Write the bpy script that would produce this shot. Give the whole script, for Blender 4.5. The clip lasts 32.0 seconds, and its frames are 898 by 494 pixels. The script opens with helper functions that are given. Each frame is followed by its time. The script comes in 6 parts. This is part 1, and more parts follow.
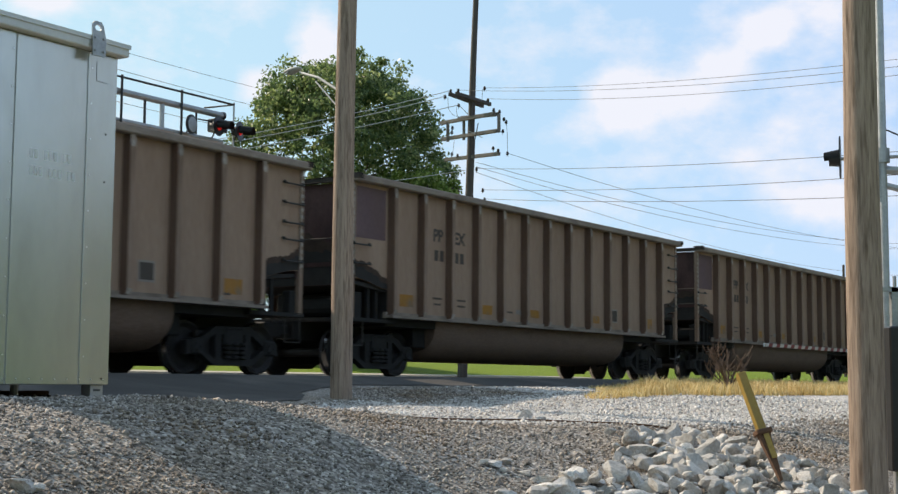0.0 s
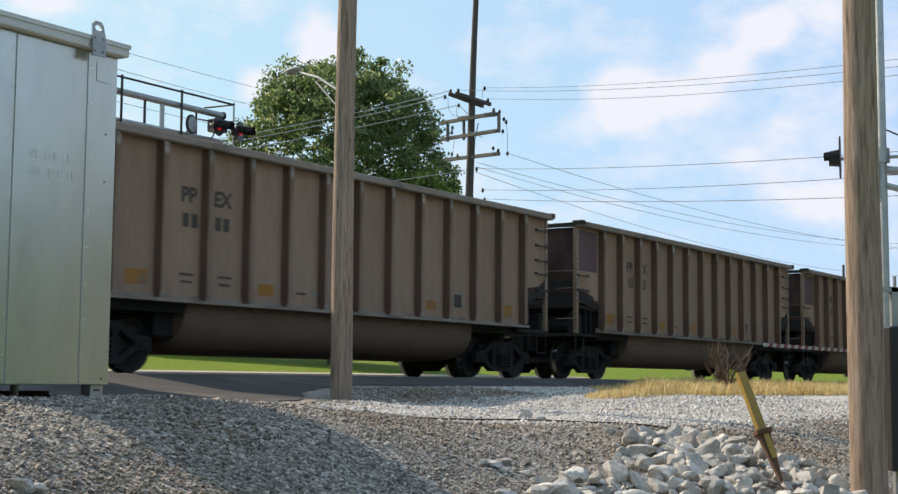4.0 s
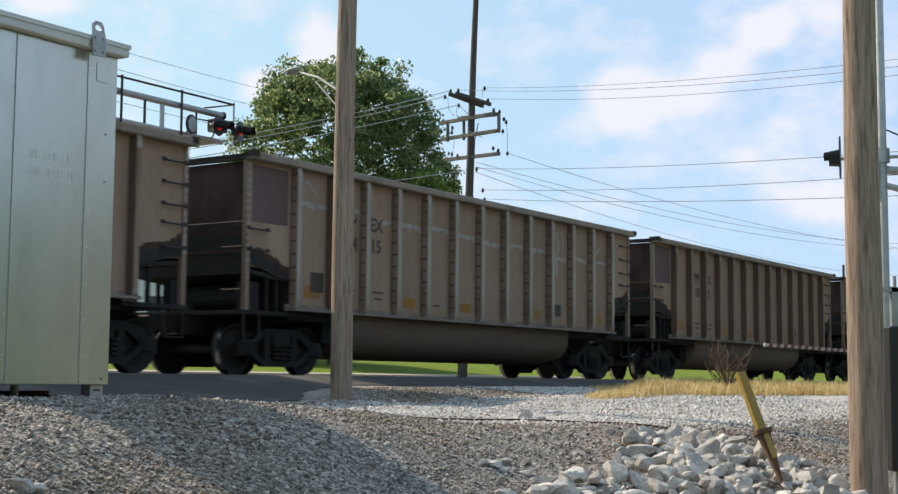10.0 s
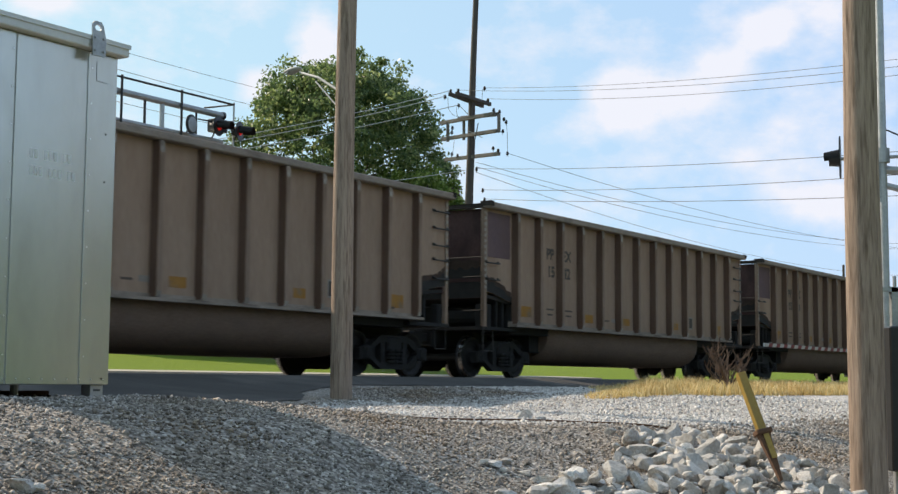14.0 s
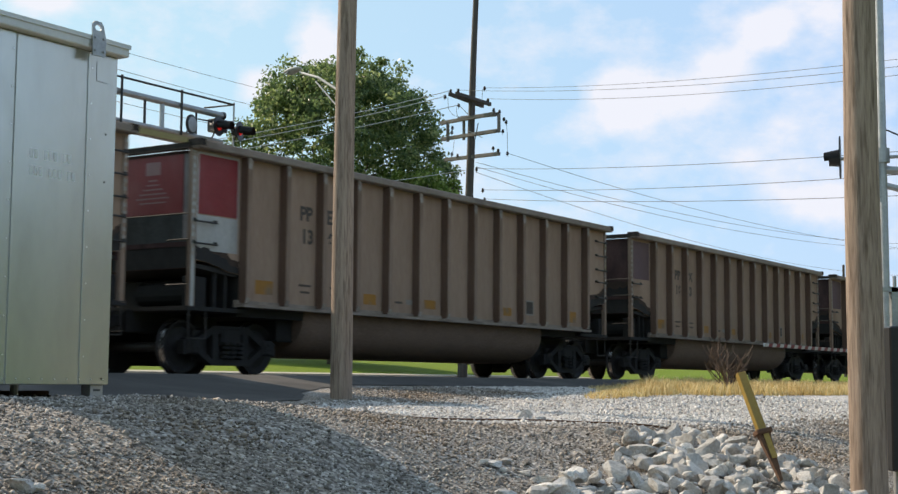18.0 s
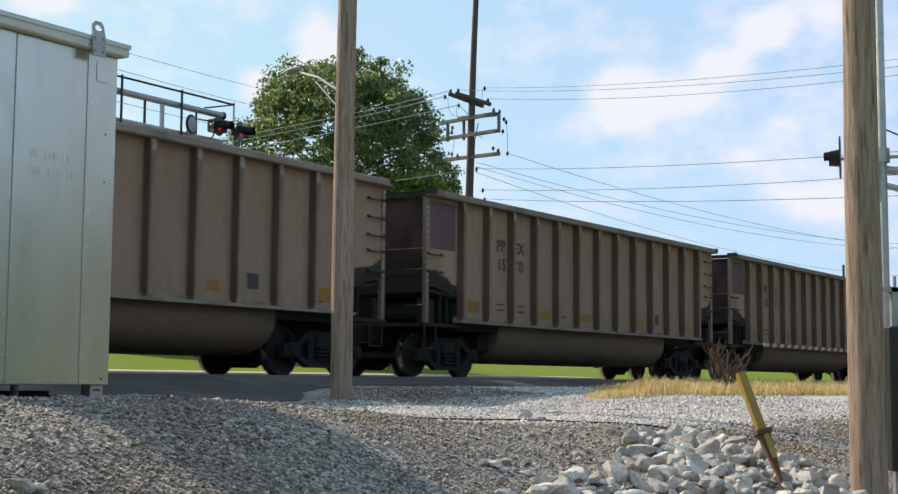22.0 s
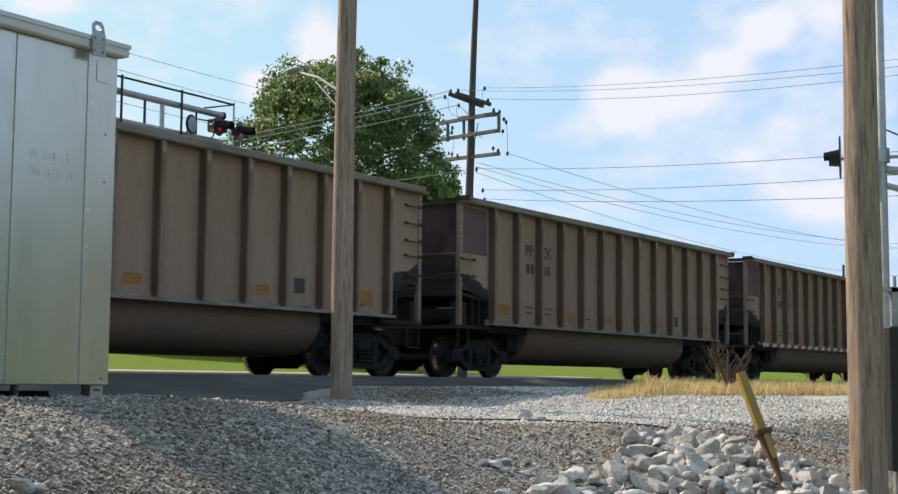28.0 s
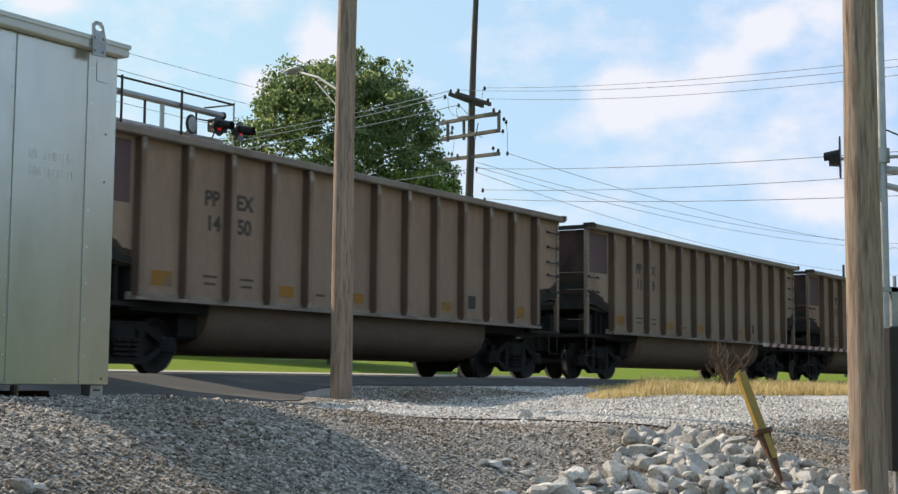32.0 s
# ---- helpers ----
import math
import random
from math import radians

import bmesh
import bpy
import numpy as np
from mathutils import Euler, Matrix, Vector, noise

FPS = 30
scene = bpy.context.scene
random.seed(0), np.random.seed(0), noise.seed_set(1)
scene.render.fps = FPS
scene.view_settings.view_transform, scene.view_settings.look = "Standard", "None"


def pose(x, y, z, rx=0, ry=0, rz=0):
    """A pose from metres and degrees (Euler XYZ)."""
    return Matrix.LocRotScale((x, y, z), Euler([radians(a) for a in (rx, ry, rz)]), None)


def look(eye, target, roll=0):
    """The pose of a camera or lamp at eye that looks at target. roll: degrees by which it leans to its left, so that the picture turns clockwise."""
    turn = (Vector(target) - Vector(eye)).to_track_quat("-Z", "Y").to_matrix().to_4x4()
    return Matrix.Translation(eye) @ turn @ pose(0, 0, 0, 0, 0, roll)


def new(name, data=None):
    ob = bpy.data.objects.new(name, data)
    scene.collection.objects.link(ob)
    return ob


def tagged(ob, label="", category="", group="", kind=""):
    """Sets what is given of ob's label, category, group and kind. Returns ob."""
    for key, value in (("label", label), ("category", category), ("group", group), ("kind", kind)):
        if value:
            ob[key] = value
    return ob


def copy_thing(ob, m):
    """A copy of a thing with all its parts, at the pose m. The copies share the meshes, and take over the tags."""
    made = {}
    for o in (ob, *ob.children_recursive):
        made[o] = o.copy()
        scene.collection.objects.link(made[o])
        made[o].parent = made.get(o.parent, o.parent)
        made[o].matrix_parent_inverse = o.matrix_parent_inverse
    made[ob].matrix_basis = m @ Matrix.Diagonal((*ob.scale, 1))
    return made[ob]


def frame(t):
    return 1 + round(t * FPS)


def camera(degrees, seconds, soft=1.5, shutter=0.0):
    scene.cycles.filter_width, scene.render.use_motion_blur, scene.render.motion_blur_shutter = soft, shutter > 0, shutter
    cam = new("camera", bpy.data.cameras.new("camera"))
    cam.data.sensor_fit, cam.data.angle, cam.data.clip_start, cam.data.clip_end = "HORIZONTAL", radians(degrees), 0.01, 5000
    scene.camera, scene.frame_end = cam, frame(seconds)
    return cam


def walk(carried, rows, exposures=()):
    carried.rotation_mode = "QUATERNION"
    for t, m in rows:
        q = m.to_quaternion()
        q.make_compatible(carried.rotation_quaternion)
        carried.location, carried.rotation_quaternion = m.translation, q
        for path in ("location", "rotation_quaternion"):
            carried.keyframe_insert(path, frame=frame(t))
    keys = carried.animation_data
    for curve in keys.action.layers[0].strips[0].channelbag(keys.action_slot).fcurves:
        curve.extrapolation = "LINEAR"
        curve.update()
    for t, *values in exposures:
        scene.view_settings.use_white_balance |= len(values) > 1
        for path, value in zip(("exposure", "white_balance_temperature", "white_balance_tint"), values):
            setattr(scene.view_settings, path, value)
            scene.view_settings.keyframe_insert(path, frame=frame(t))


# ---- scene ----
# ---------------------------------------------------------------- camera
cam = camera(35.76, 32.0, soft=1.4, shutter=0.15)
EYE = 1.2
cam_pose = pose(0, 0, EYE, 95.56, 0, 0) @ pose(0, 0, 0, 0, 0, 0.396)
walk(cam, [(0, cam_pose), (32.0, cam_pose)], [(0, 0.04, 7050, 18.0), (32.0, 0.04, 7050, 18.0)])

# ---------------------------------------------------------------- sky, sun, exposure
SUN_AZ = (-0.85, 0.53)          # horizontal direction towards the sun
SUN_EL = 33.4


def make_world():
    w = bpy.data.worlds.new("sky")
    w.use_nodes = True
    scene.world = w
    nt = w.node_tree
    nt.nodes.clear()
    N, L = nt.nodes.new, nt.links.new
    out = N("ShaderNodeOutputWorld")
    bg = N("ShaderNodeBackground")
    bg.inputs["Strength"].default_value = 0.115
    sky = N("ShaderNodeTexSky")
    sky.sky_type = "NISHITA"
    sky.sun_disc = False
    sky.sun_elevation = radians(SUN_EL)
    sky.sun_rotation = math.atan2(SUN_AZ[0], SUN_AZ[1])
    sky.air_density, sky.dust_density, sky.ozone_density = 1.0, 0.6, 2.5
    co = N("ShaderNodeTexCoord")

    def noise_at(scale, detail, rough, stretch, seed):
        mp = N("ShaderNodeMapping")
        mp.inputs["Scale"].default_value = (scale, scale, scale * stretch)
        mp.inputs["Location"].default_value = (seed, seed * 0.7, -seed)
        L(co.outputs["Generated"], mp.inputs["Vector"])
        n = N("ShaderNodeTexNoise")
        n.inputs["Scale"].default_value = 1.0
        n.inputs["Detail"].default_value = detail
        n.inputs["Roughness"].default_value = rough
        L(mp.outputs["Vector"], n.inputs["Vector"])
        return n.outputs["Fac"]

    def math_node(op, a, b):
        m = N("ShaderNodeMath")
        m.operation = op
        for i, v in enumerate((a, b)):
            if isinstance(v, (int, float)):
                m.inputs[i].default_value = v
            else:
                L(v, m.inputs[i])
        return m.outputs[0]

    big = noise_at(7.0, 9.0, 0.62, 1.7, CLOUD_SEED)
    small = noise_at(26.0, 8.0, 0.6, 1.5, 5.2)
    field = math_node("ADD", math_node("MULTIPLY", big, 0.7), math_node("MULTIPLY", small, 0.3))
    # the cumulus banks that stand over the line
    total = None
    for az, el, sx, sy, gain in CLOUDS:
        d = Vector((math.sin(radians(az)) * math.cos(radians(el)), math.cos(radians(az)) * math.cos(radians(el)), math.sin(radians(el))))
        sub = N("ShaderNodeVectorMath")
        sub.operation = "SUBTRACT"
        L(co.outputs["Generated"], sub.inputs[0])
        sub.inputs[1].default_value = d
        sc = N("ShaderNodeVectorMath")
        sc.operation = "MULTIPLY"
        L(sub.outputs[0], sc.inputs[0])
        sc.inputs[1].default_value = (1 / radians(sx), 1 / radians(sx), 1 / radians(sy))
        ln = N("ShaderNodeVectorMath")
        ln.operation = "LENGTH"
        L(sc.outputs[0], ln.inputs[0])
        mr = N("ShaderNodeMapRange")
        mr.interpolation_type = "SMOOTHSTEP"
        mr.inputs["From Min"].default_value, mr.inputs["From Max"].default_value = 1.4, 0.0
        mr.inputs["To Min"].default_value, mr.inputs["To Max"].default_value = 0.0, gain
        L(ln.outputs["Value"], mr.inputs["Value"])
        total = mr.outputs[0] if total is None else math_node("ADD", total, mr.outputs[0])
    field = math_node("ADD", field, total)
    ramp = N("ShaderNodeValToRGB")
    ramp.color_ramp.elements[0].position = 0.51
    ramp.color_ramp.elements[0].color = (0.0, 0.0, 0.0, 1)
    ramp.color_ramp.elements[1].position = 0.70
    ramp.color_ramp.elements[1].color = (0.88, 0.88, 0.88, 1)
    e = ramp.color_ramp.elements.new(0.59)
    e.color = (0.35, 0.35, 0.35, 1)
    L(field, ramp.inputs["Fac"])
    # thin high haze that whitens the blue
    veil = N("ShaderNodeMixRGB")
    height = N("ShaderNodeMapRange")
    height.interpolation_type = "SMOOTHSTEP"
    height.inputs["From Min"].default_value, height.inputs["From Max"].default_value = 0.36, 0.75
    height.inputs["To Min"].default_value, height.inputs["To Max"].default_value = VEIL, VEIL * 0.6
    L(sky.outputs["Color"], veil.inputs["Color1"])
    bearing = N("ShaderNodeSeparateXYZ")
    L(co.outputs["Generated"], bearing.inputs[0])
    turn = N("ShaderNodeMapRange")
    turn.inputs["From Min"].default_value, turn.inputs["From Max"].default_value = -0.3, 0.3
    L(bearing.outputs[0], turn.inputs["Value"])
    L(bearing.outputs[2], height.inputs["Value"])
    L(height.outputs[0], veil.inputs["Fac"])
    haze = N("ShaderNodeMixRGB")
    L(turn.outputs[0], haze.inputs["Fac"])
    haze.inputs["Color1"].default_value, haze.inputs["Color2"].default_value = VEIL_COL
    L(haze.outputs["Color"], veil.inputs["Color2"])
    mix = N("ShaderNodeMixRGB")
    L(ramp.outputs["Color"], mix.inputs["Fac"])
    L(veil.outputs["Color"], mix.inputs["Color1"])
    mix.inputs["Color2"].default_value = CLOUD_COL
    L(mix.outputs["Color"], bg.inputs["Color"])
    L(bg.outputs["Background"], out.inputs["Surface"])


CLOUD_SEED = 3.1
VEIL = 0.7
VEIL_COL = ((4.9, 8.15, 9.15, 1), (4.35, 7.0, 10.3, 1))
CLOUD_COL = (7.25, 7.95, 8.8, 1)
# azimuth and elevation (degrees) of each bank, its half width and half height, its weight
CLOUDS = [
    (7.2, 11.6, 1.5, 1.5, 0.26), (9.4, 11.6, 2.0, 0.9, 0.16), (5.6, 10.6, 1.6, 0.8, 0.14), (13.0, 14.2, 1.2, 0.9, 0.26), (11.4, 13.0, 1.4, 0.7, 0.16), (15.4, 15.4, 2.0, 1.5, 0.18), (3.2, 15.8, 3.0, 0.8, 0.10),
    (-5.5, 13.7, 1.4, 1.6, 0.36), (-7.7, 12.2, 1.5, 0.9, 0.26), (-16.6, 15.4, 1.6, 1.0, 0.34), (-8.2, 11.6, 1.0, 0.8, 0.18),
    (15.2, 7.2, 1.8, 0.9, 0.18), (11.0, 9.5, 12.0, 9.0, 0.06),
]
make_world()
sun = new("sun", bpy.data.lights.new("sun", "SUN"))
sun.data.energy, sun.data.angle, sun.data.color = 5.0, radians(0.55), (1.0, 0.93, 0.77)
_h = math.cos(radians(SUN_EL))
sun.matrix_world = look((SUN_AZ[0] * 40 * _h, SUN_AZ[1] * 40 * _h, 40 * math.sin(radians(SUN_EL))), (0, 0, 0))


# ---------------------------------------------------------------- materials
def material(name, c1, c2, rough=0.7, metal=0.0, scale=6.0, fine=60.0, bump=0.15, stretch=(1, 1, 1), spread=(0.35, 0.65),
             vary=0.0, stain=None, stain_amt=0.0, stain_scale=2.0, coords="Object", stain_stretch=None, rough_vary=0.12, dist=0.01, gloss=0.5):
    """Two colours mixed by coarse and fine noise, an optional stain colour, fine relief."""
    m = bpy.data.materials.new(name)
    m.use_nodes = True
    nt = m.node_tree
    N, L = nt.nodes.new, nt.links.new
    bsdf = nt.nodes["Principled BSDF"]
    co = N("ShaderNodeTexCoord")
    mp = N("ShaderNodeMapping")
    mp.inputs["Scale"].default_value = stretch
    L(co.outputs[coords], mp.inputs["Vector"])
    n1, n2 = N("ShaderNodeTexNoise"), N("ShaderNodeTexNoise")
    for n, s, d in ((n1, scale, 5.0), (n2, fine, 4.0)):
        n.inputs["Scale"].default_value, n.inputs["Detail"].default_value, n.inputs["Roughness"].default_value = s, d, 0.6
        L(mp.outputs["Vector"], n.inputs["Vector"])
    add = N("ShaderNodeMixRGB")
    add.inputs["Fac"].default_value = 0.45
    L(n1.outputs["Fac"], add.inputs["Color1"])
    L(n2.outputs["Fac"], add.inputs["Color2"])
    ramp = N("ShaderNodeValToRGB")
    ramp.color_ramp.elements[0].position, ramp.color_ramp.elements[1].position = spread
    ramp.color_ramp.elements[0].color, ramp.color_ramp.elements[1].color = (*c1, 1), (*c2, 1)
    L(add.outputs["Color"], ramp.inputs["Fac"])
    col = ramp.outputs["Color"]
    if stain:
        smp = N("ShaderNodeMapping")
        smp.inputs["Scale"].default_value = stain_stretch or stretch
        L(co.outputs[coords], smp.inputs["Vector"])
        ns = N("ShaderNodeTexNoise")
        ns.inputs["Scale"].default_value, ns.inputs["Detail"].default_value = stain_scale, 6.0
        L(smp.outputs["Vector"], ns.inputs["Vector"])
        sr = N("ShaderNodeMapRange")
        sr.inputs["From Min"].default_value, sr.inputs["From Max"].default_value = 0.5, 0.72
        sr.inputs["To Max"].default_value = stain_amt
        L(ns.outputs["Fac"], sr.inputs["Value"])
        mx = N("ShaderNodeMixRGB")
        L(sr.outputs[0], mx.inputs["Fac"])
        L(col, mx.inputs["Color1"])
        mx.inputs["Color2"].default_value = (*stain, 1)
        col = mx.outputs["Color"]
    if vary:
        oi = N("ShaderNodeObjectInfo")
        mr = N("ShaderNodeMapRange")
        mr.inputs["To Min"].default_value, mr.inputs["To Max"].default_value = 1 - vary, 1 + vary
        L(oi.outputs["Random"], mr.inputs["Value"])
        hs = N("ShaderNodeHueSaturation")
        L(mr.outputs[0], hs.inputs["Value"])
        L(col, hs.inputs["Color"])
        col = hs.outputs["Color"]
    L(col, bsdf.inputs["Base Color"])
    rr = N("ShaderNodeMapRange")
    rr.inputs["To Min"].default_value, rr.inputs["To Max"].default_value = max(0.03, rough - rough_vary), min(1, rough + rough_vary)
    L(n1.outputs["Fac"], rr.inputs["Value"])
    L(rr.outputs[0], bsdf.inputs["Roughness"])
    bsdf.inputs["Metallic"].default_value = metal
    bsdf.inputs["Specular IOR Level"].default_value = gloss
    if bump:
        b = N("ShaderNodeBump")
        b.inputs["Strength"].default_value, b.inputs["Distance"].default_value = bump, dist
        L(add.outputs["Color"], b.inputs["Height"])
        L(b.outputs["Normal"], bsdf.inputs["Normal"])
    return m


def plain(name, c, rough=0.6, metal=0.0):
    k = 0.82
    return material(name, tuple(v * k for v in c), c, rough, metal, scale=9, fine=70, bump=0.06)


def glow(name, c, strength):
    m = bpy.data.materials.new(name)
    m.use_nodes = True
    b = m.node_tree.nodes["Principled BSDF"]
    b.inputs["Base Color"].default_value = (*c, 1)
    b.inputs["Emission Color"].default_value = (*c, 1)
    b.inputs["Emission Strength"].default_value = strength
    return m


M = {}
M["car"] = material("dusty_aluminium_paint", (0.30, 0.202, 0.143), (0.40, 0.279, 0.202), 0.85, 0.0, scale=1.3, fine=22, bump=0.08, gloss=0.12,
                    stretch=(1, 1, 0.22), vary=0.05, stain=(0.25, 0.158, 0.107), stain_amt=0.5, stain_scale=1.6, stain_stretch=(1.2, 1, 0.2))
M["car_pale"] = material("cleaner_taupe_paint", (0.30, 0.212, 0.147), (0.40, 0.295, 0.217), 0.82, 0.0, scale=1.3, fine=22, bump=0.08, gloss=0.12,
                         stretch=(1, 1, 0.22), vary=0.05, stain=(0.19, 0.125, 0.084), stain_amt=0.45, stain_scale=1.6, stain_stretch=(1.2, 1, 0.2))
M["car_rib_pale"] = material("cleaner_rib_metal", (0.24, 0.172, 0.124), (0.34, 0.256, 0.194), 0.8, 0.0, scale=3, fine=40, bump=0.06, gloss=0.15,
                             stretch=(1, 1, 0.3), vary=0.1, stain=(0.15, 0.10, 0.068), stain_amt=0.5, stain_scale=2.4, stain_stretch=(2, 2, 0.4))
M["car_rib"] = material("dusty_rib_metal", (0.245, 0.165, 0.119), (0.34, 0.240, 0.178), 0.8, 0.0, scale=3, fine=40, bump=0.06, gloss=0.15,
                        stretch=(1, 1, 0.3), vary=0.1, stain=(0.12, 0.075, 0.048), stain_amt=0.55, stain_scale=2.4, stain_stretch=(2, 2, 0.4))
M["rib_bare"] = material("bare_aluminium_rib", (0.33, 0.285, 0.24), (0.46, 0.41, 0.355), 0.5, 0.2, scale=3, fine=40, bump=0.06, stretch=(1, 1, 0.3), stain=(0.2, 0.16, 0.12), stain_amt=0.4)
M["bolt_plate"] = material("bare_bolted_corner_plate", (0.30, 0.255, 0.21), (0.42, 0.37, 0.32), 0.7, 0.0, scale=9, fine=50, bump=0.05, gloss=0.2, stain=(0.16, 0.115, 0.085), stain_amt=0.7, stain_scale=9)
M["rib_tip"] = material("pale_rib_tip", (0.26, 0.215, 0.175), (0.37, 0.32, 0.27), 0.7, 0.0, scale=5, fine=40, bump=0.05, vary=0.25, gloss=0.2, stain=(0.18, 0.13, 0.09), stain_amt=0.8, stain_scale=6)
# rib flanks: their shade, and some rust, put into a darker colour
M["rib_dark"] = material("shaded_rusty_rib_web", (0.122, 0.076, 0.055), (0.178, 0.115, 0.085), 0.9, 0.0, scale=3, fine=40, bump=0.1, gloss=0.08, stretch=(1, 1, 0.3), stain=(0.125, 0.065, 0.042), stain_amt=0.5)
M["car_chord"] = material("weathered_top_chord", (0.228, 0.180, 0.145), (0.328, 0.270, 0.224), 0.8, 0.0, scale=3, fine=26, bump=0.15, gloss=0.15,
                          stretch=(0.5, 1, 1), vary=0.12, stain=(0.13, 0.098, 0.075), stain_amt=0.7, stain_scale=4)
M["chord_dark"] = material("coal_blackened_end_chord", (0.022, 0.019, 0.017), (0.06, 0.05, 0.043), 0.85, 0.0, scale=4, fine=30, bump=0.2, gloss=0.15, stain=(0.11, 0.085, 0.065), stain_amt=0.4)
M["car_end"] = material("faded_maroon_end_sheet", (0.062, 0.034, 0.033), (0.112, 0.066, 0.060), 0.85, 0.0, scale=2, fine=30, bump=0.1, gloss=0.12,
                        stretch=(1, 1, 0.4), stain=(0.040, 0.027, 0.024), stain_amt=0.7, stain_scale=2.2)
M["car_plum"] = material("faded_plum_paint", (0.128, 0.083, 0.086), (0.172, 0.116, 0.119), 0.8, 0.0, scale=3, fine=30, bump=0.05, stretch=(1, 1, 0.4), gloss=0.15, stain=(0.14, 0.09, 0.07), stain_amt=0.35)
M["car_red"] = material("bright_red_paint", (0.20, 0.013, 0.016), (0.27, 0.026, 0.028), 0.45, 0.0, scale=3, fine=30, bump=0.05, stain=(0.3, 0.08, 0.07), stain_amt=0.4)
M["car_white"] = material("soiled_white_paint", (0.34, 0.33, 0.30), (0.48, 0.47, 0.44), 0.5, 0.0, scale=3, fine=30, bump=0.05, stretch=(1, 1, 0.4), stain=(0.3, 0.28, 0.25), stain_amt=0.6)
M["end_grey"] = material("sooted_grey_end_sheet", (0.055, 0.058, 0.055), (0.11, 0.112, 0.105), 0.85, 0.0, scale=2, fine=30, bump=0.06, gloss=0.12, stain=(0.035, 0.033, 0.031), stain_amt=0.7)
M["end_pale"] = material("dusty_white_end_edge", (0.20, 0.17, 0.165), (0.32, 0.28, 0.27), 0.7, 0.0, scale=3, fine=30, bump=0.05, stain=(0.12, 0.09, 0.085), stain_amt=0.7)
M["faded_white"] = plain("faded_white_writing", (0.36, 0.20, 0.19), 0.7)
M["tub"] = material("grimy_tub_steel", (0.140, 0.090, 0.064), (0.225, 0.152, 0.112), 0.8, 0.0, scale=2.0, fine=28, bump=0.1, stretch=(0.4, 1, 1), stain=(0.075, 0.055, 0.045), stain_amt=0.6, gloss=0.2)
M["under"] = material("black_running_gear", (0.018, 0.018, 0.018), (0.033, 0.031, 0.029), 0.75, 0.0, scale=5, fine=40, bump=0.2)
M["dark_brown"] = material("dark_brown_film", (0.048, 0.034, 0.028), (0.092, 0.064, 0.050), 0.9, 0.0, scale=5, fine=40, bump=0.05, gloss=0.08)
M["soot"] = material("near_black_sheet", (0.026, 0.025, 0.024), (0.048, 0.044, 0.041), 0.85, 0.0, scale=4, fine=40, bump=0.1)
M["wheel"] = material("rolled_wheel_steel", (0.026, 0.025, 0.025), (0.048, 0.044, 0.042), 0.55, 0.3, scale=8, fine=60, bump=0.1)
M["tread"] = material("polished_wheel_tread", (0.45, 0.45, 0.46), (0.6, 0.6, 0.6), 0.25, 1.0, scale=8, fine=60, bump=0.05)
for _k in ("under", "soot", "wheel"):
    M[_k].node_tree.nodes["Principled BSDF"].inputs["Specular IOR Level"].default_value = 0.2
M["iron"] = plain("dark_iron", (0.05, 0.045, 0.04), 0.6, 0.4)
M["iron_worn"] = plain("worn_grab_iron", (0.05, 0.042, 0.036), 0.75, 0.0)
M["scrape"] = material("pale_scraped_metal", (0.30, 0.27, 0.235), (0.42, 0.39, 0.35), 0.55, 0.1, scale=9, fine=50, bump=0.05, stain=(0.21, 0.155, 0.11), stain_amt=0.9, stain_scale=7)
M["letter"] = plain("faded_black_lettering", (0.075, 0.058, 0.045), 0.7)
M["faint"] = plain("faint_stencil", (0.105, 0.075, 0.055), 0.7)
M["yellow"] = material("worn_yellow_patch", (0.30, 0.13, 0.02), (0.40, 0.185, 0.03), 0.6, 0, scale=5, fine=40, bump=0.05, stain=(0.18, 0.145, 0.11), stain_amt=0.9, stain_scale=4)
M["white_mark"] = plain("white_stencil", (0.29, 0.25, 0.21), 0.6)
M["lading"] = material("coal_lading", (0.01, 0.01, 0.01), (0.04, 0.04, 0.04), 0.6, 0, scale=20, fine=90, bump=0.6)
M["box"] = material("mill_finish_aluminium", (0.60, 0.595, 0.53), (0.655, 0.65, 0.58), 0.235, 0.70, scale=1.6, fine=14.0, bump=0.04, dist=0.006,
                    stretch=(1, 1, 0.45), rough_vary=0.06, stain=(0.50, 0.49, 0.43), stain_amt=0.55, stain_scale=3.0, stain_stretch=(1.5, 1.5, 0.5))
M["box_trim"] = material("aluminium_trim", (0.42, 0.42, 0.40), (0.52, 0.52, 0.50), 0.42, 0.6, scale=2, fine=20, bump=0.04)
M["seam"] = plain("dark_seam", (0.10, 0.10, 0.095), 0.7)
M["joint"] = plain("grey_sheet_joint", (0.24, 0.25, 0.235), 0.5, 0.2)
M["stencil"] = plain("pale_stencil", (0.74, 0.745, 0.71), 0.45, 0.35)
M["roof_sheet"] = material("pale_weathered_roof_sheet", (0.54, 0.55, 0.53), (0.63, 0.635, 0.61), 0.5, 0.25, scale=2, fine=20, bump=0.04)
M["concrete"] = material("cast_concrete", (0.36, 0.36, 0.34), (0.5, 0.49, 0.46), 0.9, 0, scale=5, fine=60, bump=0.2)
